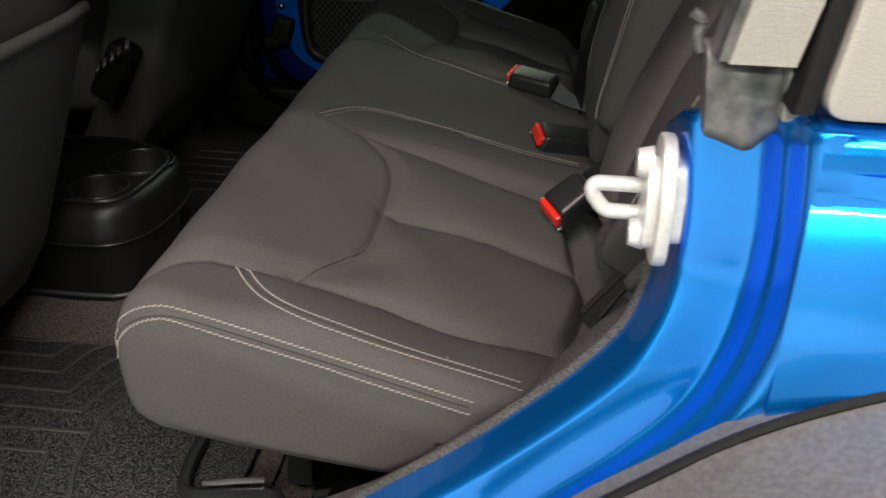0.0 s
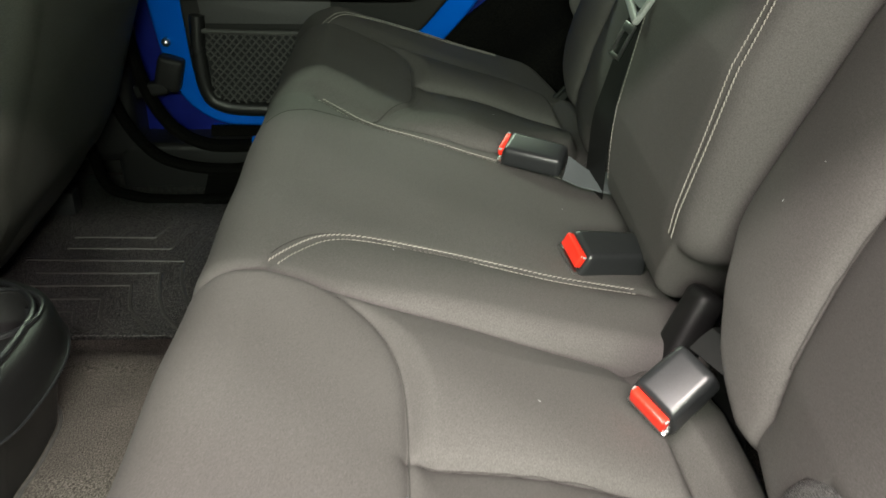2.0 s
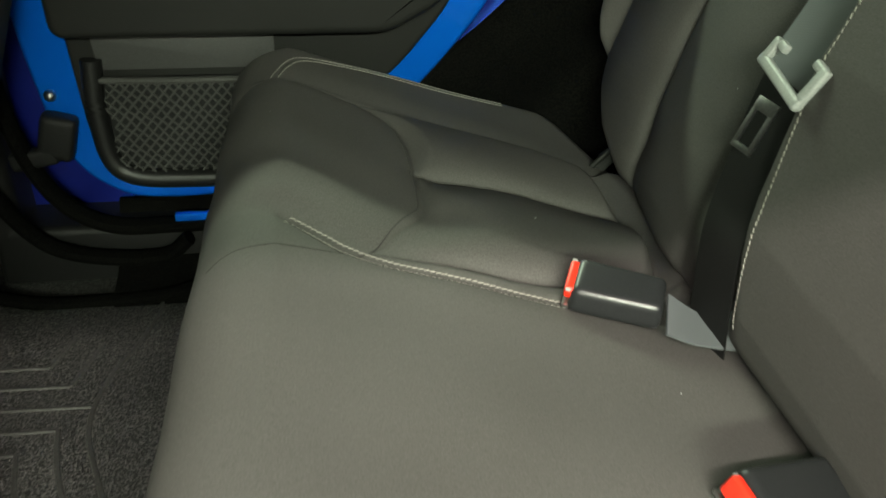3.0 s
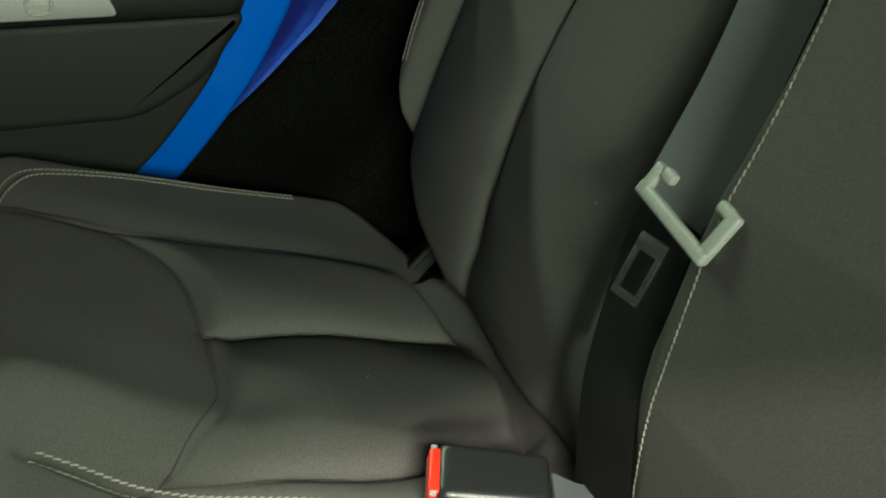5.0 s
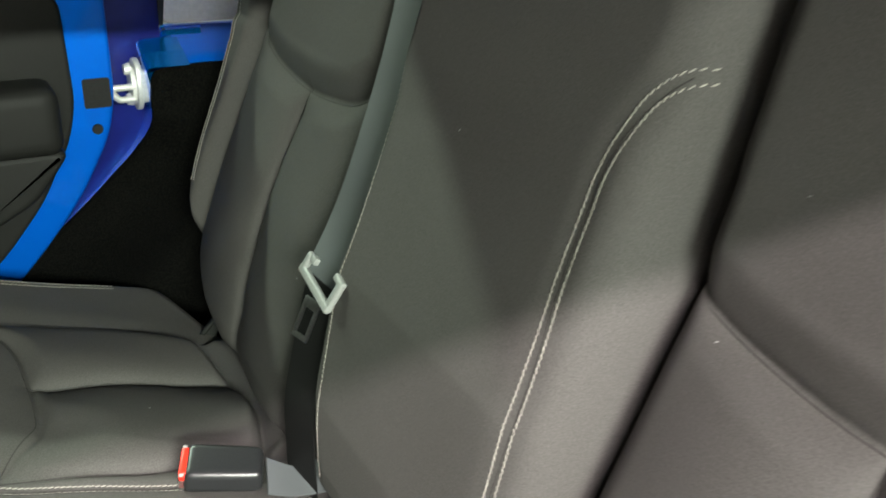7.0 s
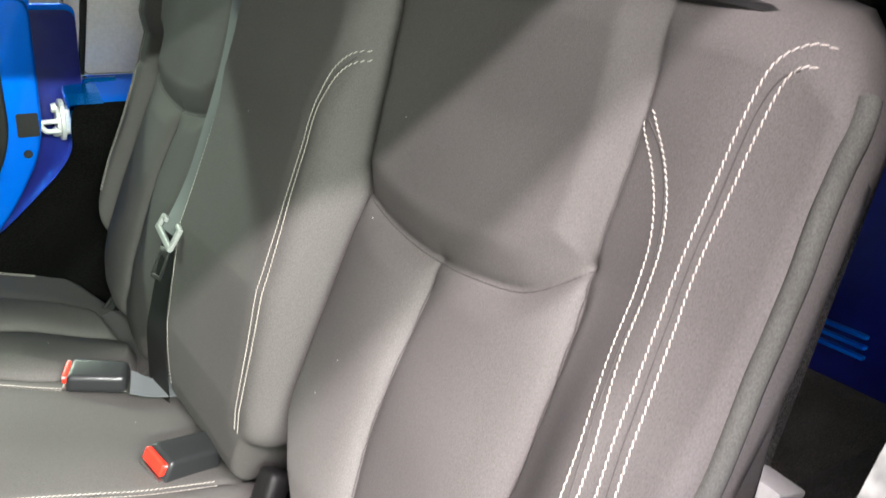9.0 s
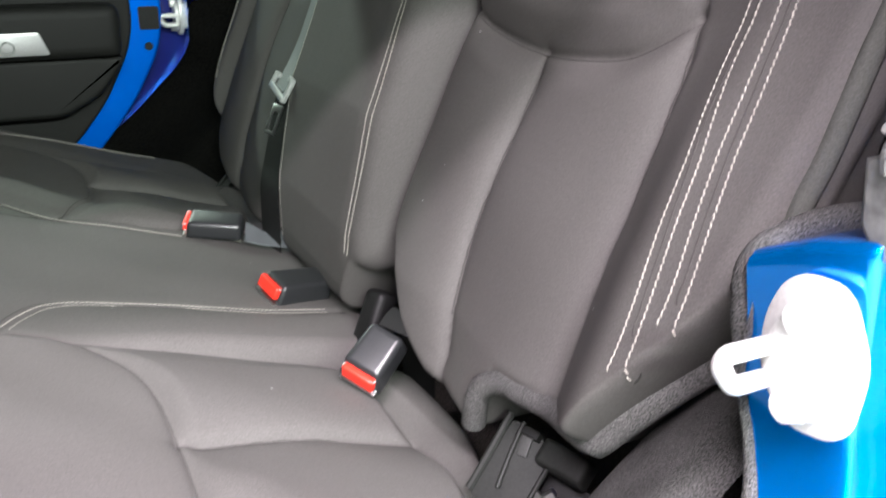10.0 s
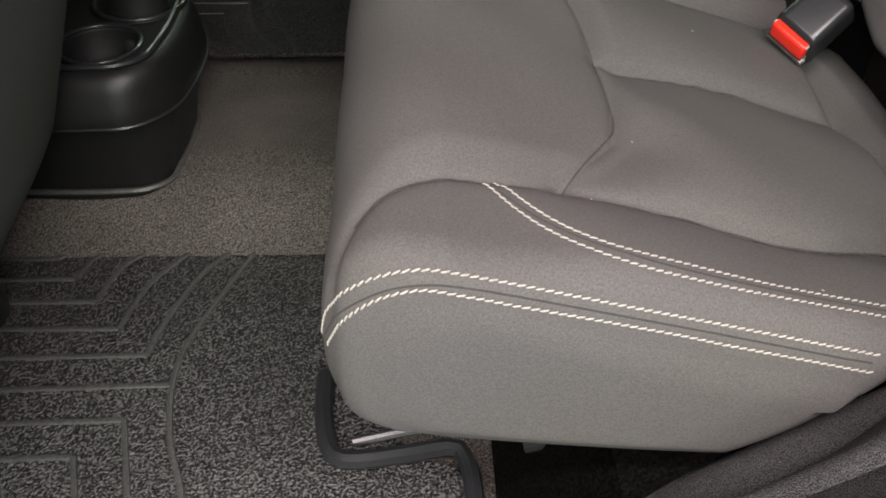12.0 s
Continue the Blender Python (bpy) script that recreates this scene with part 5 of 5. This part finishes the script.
def floor_mat(side, label):
    fy = (lambda y: y) if side > 0 else (lambda y: 2 * YC - y)
    th = thing("floor_mat", label, "floor mat", (-0.6, fy(0.65), 0.0), "rubber floor mats")
    sheet = slab(rounded([(-1.0, fy(0.37)), (-0.24, fy(0.37)), (-0.245, fy(0.605)), (-0.30, fy(0.61)), (-0.30, fy(0.86)), (-0.36, fy(0.893)), (-0.47, fy(0.897)), (-0.66, fy(0.90)), (-1.0, fy(0.90))], 0.03), "z", -0.004, 0.004, 0.002)
    under(part("mat_sheet", sheet, M_RUBBER), th)
    ridges = [[(-0.447, 0.890), (-0.455, 0.872), (-0.482, 0.80), (-0.500, 0.746), (-0.504, 0.697), (-0.494, 0.634), (-0.475, 0.582), (-0.455, 0.50)],
              [(-0.468, 0.890), (-0.501, 0.847), (-0.524, 0.784), (-0.535, 0.733)], [(-0.535, 0.733), (-0.72, 0.732)],
              [(-0.512, 0.890), (-0.538, 0.855), (-0.555, 0.825), (-0.569, 0.768)], [(-0.569, 0.768), (-0.72, 0.770)],
              [(-0.554, 0.890), (-0.574, 0.872), (-0.589, 0.852), (-0.600, 0.806)], [(-0.600, 0.806), (-0.72, 0.806)],
              [(-0.595, 0.890), (-0.618, 0.872), (-0.629, 0.840)], [(-0.629, 0.840), (-0.72, 0.840)],
              [(-0.636, 0.890), (-0.656, 0.872)], [(-0.656, 0.872), (-0.72, 0.872)],
              [(-0.504, 0.696), (-0.75, 0.692)], [(-0.517, 0.579), (-0.538, 0.657)], [(-0.538, 0.657), (-0.70, 0.655)],
              [(-0.553, 0.56), (-0.571, 0.619)], [(-0.571, 0.619), (-0.70, 0.618)], [(-0.46, 0.50), (-0.44, 0.42)]]
    for r in ridges:
        under(part("mat_ridge", mat_line([(x, fy(min(y, 0.890))) for x, y in r]), M_RIDGE), th)
    lip = [(-0.366, fy(0.70), 0.010), (-0.364, fy(0.65), 0.012), (-0.355, fy(0.61), 0.014), (-0.335, fy(0.602), 0.015), (-0.29, fy(0.607), 0.016), (-0.255, fy(0.612), 0.016), (-0.244, fy(0.60), 0.015), (-0.239, fy(0.56), 0.014), (-0.236, fy(0.40), 0.012)]
    under(part("mat_lip", tube(lip, 0.008, 8, 40), M_GLOSS, None, "raised rubber lip"), th)


floor_mat(1, "black grained rubber mat with raised chevron ridges on the car floor")
floor_mat(-1, "black rubber mat with raised ridges in shade on the far floor")

tagged(part("floor_step", slab([(-0.22, -0.005), (0.12, -0.005), (0.12, 0.20), (-0.02, 0.165), (-0.15, 0.12)], "y", 0.44, 1.77), M_SHADED_BLACK), "carpeted floor step under the rear seats, near-black for the shade there", "floor", kind="structure")
for y, seat in ((0.66, single_seat), (0.86, single_seat), (1.35, wide_seat), (1.61, wide_seat)):
    under(part("frame_leg", rbox((0.03, 0.025, 0.20), 0.005, pose(-0.235, y, 0.10)), M_GLOSS, None, "black steel leg"), seat)
under(part("side_bar", tube([(-0.338, 0.622, 0.012), (-0.30, 0.628, 0.016), (-0.27, 0.632, 0.018)], 0.004, 8, 10), M_STEEL, None, "bright steel bar"), single_seat)
under(part("side_rail", tube([(-0.20, 0.585, 0.05), (-0.15, 0.585, 0.065), (-0.08, 0.59, 0.07)], 0.005, 8, 10), M_GLOSS), single_seat)

# ---- rear console with cup holders ----
console = thing("rear_console", "black plastic console end with two cup holders between the front seats", "console", (-0.65, 1.03, 0.05))


def console_ring(z, g, n=8):
    return [(x, y, z) for x, y in rounded([(-1.0, 0.905 - g), (-0.62, 0.895 - g), (-0.553 + g * 0.6, 0.898 - g), (-0.520 + g, 0.935), (-0.510 + g, 1.00), (-0.511 + g, 1.070), (-0.538 + g, 1.130 + g), (-0.62, 1.160 + g), (-1.0, 1.155 + g)], 0.05, n)]


under(part("console_base", grid_mesh("console_base", [console_ring(z, g) for z, g in ((0.03, -0.026), (0.06, -0.024), (0.11, -0.014), (0.15, -0.004))], M_PLASTIC, True, False)), console)
up = [console_ring(z, g) for z, g in ((0.146, -0.003), (0.1465, 0.002), (0.151, 0.0035), (0.165, 0.001), (0.182, -0.002), (0.192, -0.006), (0.198, -0.011), (0.2005, -0.016))]
under(part("console_top", grid_mesh("console_top", up, M_PLASTIC, True, False), None, None, "rounded black console shroud"), console)
deck = bmesh.new()
wells = [(-0.590, 0.963, 0.039), (-0.572, 1.060, 0.046)]
outl = [(x, y) for x, y, _ in up[-1]]
ov = [deck.verts.new((x, y, 0.2005)) for x, y in outl]
edges = [deck.edges.new((ov[i], ov[(i + 1) % len(ov)])) for i in range(len(ov))]
for cx, cy, r in wells:
    ring = [deck.verts.new((cx + r * math.cos(q), cy + r * math.sin(q), 0.2005)) for q in np.linspace(0, 2 * math.pi, 33)[:-1]]
    edges += [deck.edges.new((ring[i], ring[(i + 1) % 32])) for i in range(32)]
bmesh.ops.triangle_fill(deck, use_beauty=True, use_dissolve=False, edges=edges)
for f in [f for f in deck.faces if any((f.calc_center_median().xy - Vector((cx, cy))).length < r * 0.9 for cx, cy, r in wells)]:
    deck.faces.remove(f)
under(part("console_deck", deck, M_BLACK_SEAL), console)
under(part("console_bead", tube([(p[0], p[1], p[2]) for p in console_ring(0.1495, 0.0042)], 0.0016, 6, closed=True), M_GLOSS), console)
under(part("base_piping", tube([(p[0], p[1], p[2]) for p in console_ring(0.058, -0.020)], 0.0032, 6, closed=True), M_RIDGE, None, "pale edge where the console meets the carpet"), console)
under(part("deck_rim", tube(console_ring(0.2025, -0.0215), 0.0035, 8, closed=True), M_GLOSS, None, "raised worn rim"), console)
for cx, cy, r in wells:
    def ringpts(rr, z):
        return [(cx + rr * math.cos(q), cy + rr * math.sin(q), z) for q in np.linspace(0, 2 * math.pi, 33)[:-1]]
    under(part("cup_well", grid_mesh("cup_well", [ringpts(r + 0.003, 0.2005), ringpts(r + 0.002, 0.2035), ringpts(r, 0.2035), ringpts(r - 0.002, 0.199), ringpts(r - 0.004, 0.14), ringpts(0.001, 0.139)], M_BLACK_SEAL, True, False), None, None, "round cup holder well"), console)
    under(part("cup_rim", tube(ringpts(r + 0.001, 0.2035), 0.0024, 8, closed=True), M_GLOSS, None, "thin raised rim"), console)
    under(part("cup_spring", rbox((0.010, 0.007, 0.02), 0.003, pose(cx + r * 0.62, cy + r * 0.45, 0.188)), M_GLOSS), console)


# ---- lint on the seat cloth ----
rng = random.Random(7)
trees = [(BVHTree.FromPolygons([v.co for v in m.vertices], [p.vertices for p in m.polygons]), box, way) for m, box, way in (
    (near_me, ((-0.30, 0.06), (0.50, 0.90), 0.6), (0, 0, -1)), (wide_me, ((-0.30, 0.06), (0.95, 1.65), 0.6), (0, 0, -1)),
    (nb_me, (None, (0.55, 0.90), (0.40, 0.78)), (1, 0, 0)), (wb_me, (None, (0.98, 1.65), (0.40, 0.78)), (1, 0, 0)))]
flecks = []
for k in range(20):
    tree, (bx, by, bz), way = trees[k % 4]
    start = Vector((rng.uniform(*bx) if bx else -0.4, rng.uniform(*by), rng.uniform(*bz) if isinstance(bz, tuple) else bz))
    place, nrm, _, _ = tree.ray_cast(start, Vector(way))
    if place is None:
        continue
    a = nrm.orthogonal().normalized()
    a = (a * math.cos(k * 1.7) + nrm.cross(a) * math.sin(k * 1.7)).normalized()
    half = a * rng.uniform(0.0004, 0.0013)
    bend = nrm.cross(a) * rng.uniform(-0.0008, 0.0008)
    flecks.append(tube([place - half, place + nrm * 0.0005 + bend, place + half], rng.uniform(0.0002, 0.00035), 5, 6))
tagged(part("lint", joined(*flecks), M_GREYPL), "tiny pale lint flecks on the grey seat cloth", "lint", kind="stuff")

# ---- front seats ----
def front_seat(y0, y1, x0, label):
    """The back of a reclined front seat, seen from behind."""
    th = thing("front_seat", label, "front seat", (x0 - 0.2, (y0 + y1) / 2, 0.0), "front seats")
    yc, hw = (y0 + y1) / 2, (y1 - y0) / 2

    def rear(z):
        return x0 + float(np.interp(z, [0.0, 0.05, 0.10, 0.17, 0.27, 0.5, 1.0], [-0.17, -0.12, -0.078, -0.036, 0.0, 0.083, 0.20]))

    rows = []
    for z in np.linspace(0.06, 0.95, 80):
        k = (z - 0.06) / 0.89
        w = hw * (1 - 0.16 * max(0.0, 0.25 - k) / 0.25) * (1 - 0.3 * max(0.0, k - 0.8) / 0.2)
        row = []
        for q in np.linspace(0, 2 * math.pi, 73)[:-1]:
            c, s_ = math.cos(q), math.sin(q)
            row.append((rear(z) - 0.07 + 0.07 * np.sign(c) * abs(c) ** 0.4, yc + w * np.sign(s_) * abs(s_) ** 0.5, z))
        rows.append(row)
    under(part("backrest", grid_mesh("backrest", rows, M_FRONT, True, True)), th)
    pr = []
    for z in np.linspace(0.10, 0.462, 30):
        pr.append([(rear(z) + 0.003 + 0.013 * (1 - abs(u) ** 4) * min(1, (z - 0.09) * 9), yc + hw * 0.94 * u, z + 0.016) for u in np.linspace(-1, 1, 34)])
    under(part("map_pocket", grid_mesh("map_pocket", pr, M_FRONT)), th)
    top_pts = pr[-1]
    under(part("pocket_hem", tube([(p[0] - 0.004, p[1], p[2]) for p in top_pts[::3]] + [(top_pts[-1][0] - 0.004, *top_pts[-1][1:])], 0.007, 10, 50), M_FRONT), th)
    under(part("seat_pan", rbox((0.46, 2 * hw * 0.9, 0.12), 0.03, pose(x0 - 0.36, yc, 0.24), 4), M_FRONT), th)
    for y in (y0 + 0.07, y1 - 0.07):
        under(part("seat_rail", rbox((0.5, 0.035, 0.05), 0.008, pose(x0 - 0.36, y, 0.02)), M_GLOSS), th)
        under(part("rail_riser", rbox((0.05, 0.03, 0.18), 0.006, pose(x0 - 0.28, y, 0.12)), M_GLOSS), th)
    return th


fs1 = front_seat(0.37, 0.855, -0.57, "dark cloth front seat back with a map pocket")
fs2 = front_seat(1.272, 1.76, -0.615, "dark cloth far front seat back with a map pocket, in shade")
for k in range(6):
    x, y, z = (-0.641 - 0.0136 * k, 1.204, 0.330 - 0.0098 * k) if k < 5 else (-0.709, 1.204, 0.238)
    under(part("recliner_coil", tube([(x - 0.004, y + 0.008, z - 0.012), (x + 0.004, y - 0.006, z - 0.002), (x + 0.005, y - 0.002, z + 0.011)], 0.0036, 6, 10), M_STEEL, None, "bright wire recliner coil"), fs2)
under(part("recliner_bracket", rbox((0.045, 0.05, 0.10), 0.012, pose(-0.680, 1.240, 0.280, 0, 30, 0), 3), M_BLACK_SEAL), fs2)

# ---- cargo area behind the seats ----
cargo = thing("cargo_lining", "blue painted and carpeted cargo area, paint darkened to navy for its shade", "cargo area", (0.8, YC, 0.0))
under(part("tailgate", slab(rounded([(0.34, 0.03), (1.87, 0.03), (1.87, 0.57), (0.34, 0.57)], 0.03), "x", 1.22, 1.28, 0.01), M_NAVY_SHADE, None, "blue painted tailgate, navy for the shade on it"), cargo)
for k in range(3):
    under(part("vent_slat", rbox((0.012, 0.10, 0.008), 0.003, pose(1.214, 1.04, 0.15 + 0.02 * k)), M_PAINT_DARK), cargo)
under(part("cargo_floor", slab([(0.12, 0.36), (1.26, 0.36), (1.26, 1.85), (0.12, 1.85)], "z", 0.05, 0.084), M_CARPET_BROWN, None, "dark brown cargo carpet"), cargo)
roll = thing("roll_bar", "black padded roll bar standing behind the rear seat", "roll bar", (0.45, YC, 0.08))
for y in (0.43, 1.78):
    under(part("upright", tube([(0.42, y, 0.10), (0.43, y, 0.6), (0.38, y, 1.12)], 0.033, 12, 30), M_CARPET, None, "padded upright"), roll)
anchor = thing("belt_anchor", "white belt anchor box with a grey hook behind the seat", "belt anchor", (0.26, 0.45, 0.3))
under(part("anchor_box", rbox((0.04, 0.03, 0.05), 0.003, pose(0.24, 0.478, 0.492, 10, 20, 10)), M_WALL), anchor)
under(part("anchor_side", rbox((0.03, 0.004, 0.03), 0.001, pose(0.235, 0.461, 0.485, 10, 20, 10)), M_BLACK_SEAL), anchor)
under(part("hook", tube([(0.195, 0.475, 0.475), (0.210, 0.465, 0.478), (0.220, 0.46, 0.492), (0.213, 0.46, 0.507), (0.204, 0.462, 0.508)], 0.006, 8, 20), M_GREYPL), anchor)
spare = thing("spare_tyre", "black spare tyre behind the rear window", "tyre", (1.45, 0.95, 0.75))
ty = []
for a in np.linspace(0, 2 * math.pi, 73):
    ty.append([(1.45 + dx, 0.95 + r * math.cos(a), 0.75 + r * math.sin(a)) for dx, r in ((-0.10, 0.24), (-0.115, 0.30), (-0.11, 0.36), (-0.09, 0.385 + 0.008 * (int(a * 11.5) % 2)), (0.09, 0.385 + 0.008 * (int(a * 11.5) % 2)), (0.11, 0.36), (0.10, 0.24))])
under(part("tyre_casing", grid_mesh("tyre_casing", ty, M_BLACK_SEAL)), spare)

# ---- unseen panels added to close the front of the cabin against light ----
for nm, o, ax, q0, q1 in (("wall_cabin_far", [(-1.75, -0.05), (-0.64, -0.05), (-0.64, 1.10), (-1.75, 1.10)], "y", 1.872, 1.90), ("wall_cabin_near", [(-1.75, -0.05), (-0.64, -0.05), (-0.64, 1.07), (-1.75, 1.07)], "y", 0.31, 0.34),
                          ("wall_dash", [(0.30, -0.05), (1.91, -0.05), (1.91, 1.10), (0.30, 1.10)], "x", -1.80, -1.75)):
    tagged(part(nm, slab(o, ax, q0, q1), M_PANEL), "added dark panel that keeps light out of the cabin front", "cabin lining", kind="structure")
tagged(part("wall_pillar", rbox((0.10, 0.05, 1.15), 0.015, pose(-0.68, 0.335, 0.52)), M_PANEL), "dark door pillar trim", "pillar", kind="structure")

# ---- unseen, made-up workshop around the car, toned for bounce and reflections ----
tagged(part("ground", slab([(-7, -6), (7, -6), (7, 8), (-7, 8)], "z", -0.75, -0.55), M_CONCRETE), "smooth grey concrete workshop floor", "floor", kind="structure")
tagged(part("ceiling", slab([(-7, -6), (7, -6), (7, 8), (-7, 8)], "z", 2.5, 2.6), M_WALL_GREY), "unseen dark grey ceiling that holds bounce light down", "ceiling", kind="structure")
for nm, o, ax, a, b in (("wall_north", [(-7, -0.55), (7, -0.55), (7, 2.5), (-7, 2.5)], "y", 8.0, 8.1), ("wall_south", [(-7, -0.55), (7, -0.55), (7, 2.5), (-7, 2.5)], "y", -6.1, -6.0),
                        ("wall_east", [(-6, -0.55), (8, -0.55), (8, 2.5), (-6, 2.5)], "x", 7.0, 7.1), ("wall_west", [(-6, -0.55), (8, -0.55), (8, 2.5), (-6, 2.5)], "x", -7.1, -7.0)):
    tagged(part(nm, slab(o, ax, a, b), M_WALL if nm == "wall_south" else M_WALL_GREY), "unseen pale wall that throws light back at the car" if nm == "wall_south" else "unseen dark grey wall that holds bounce and reflections down", "wall", kind="structure")
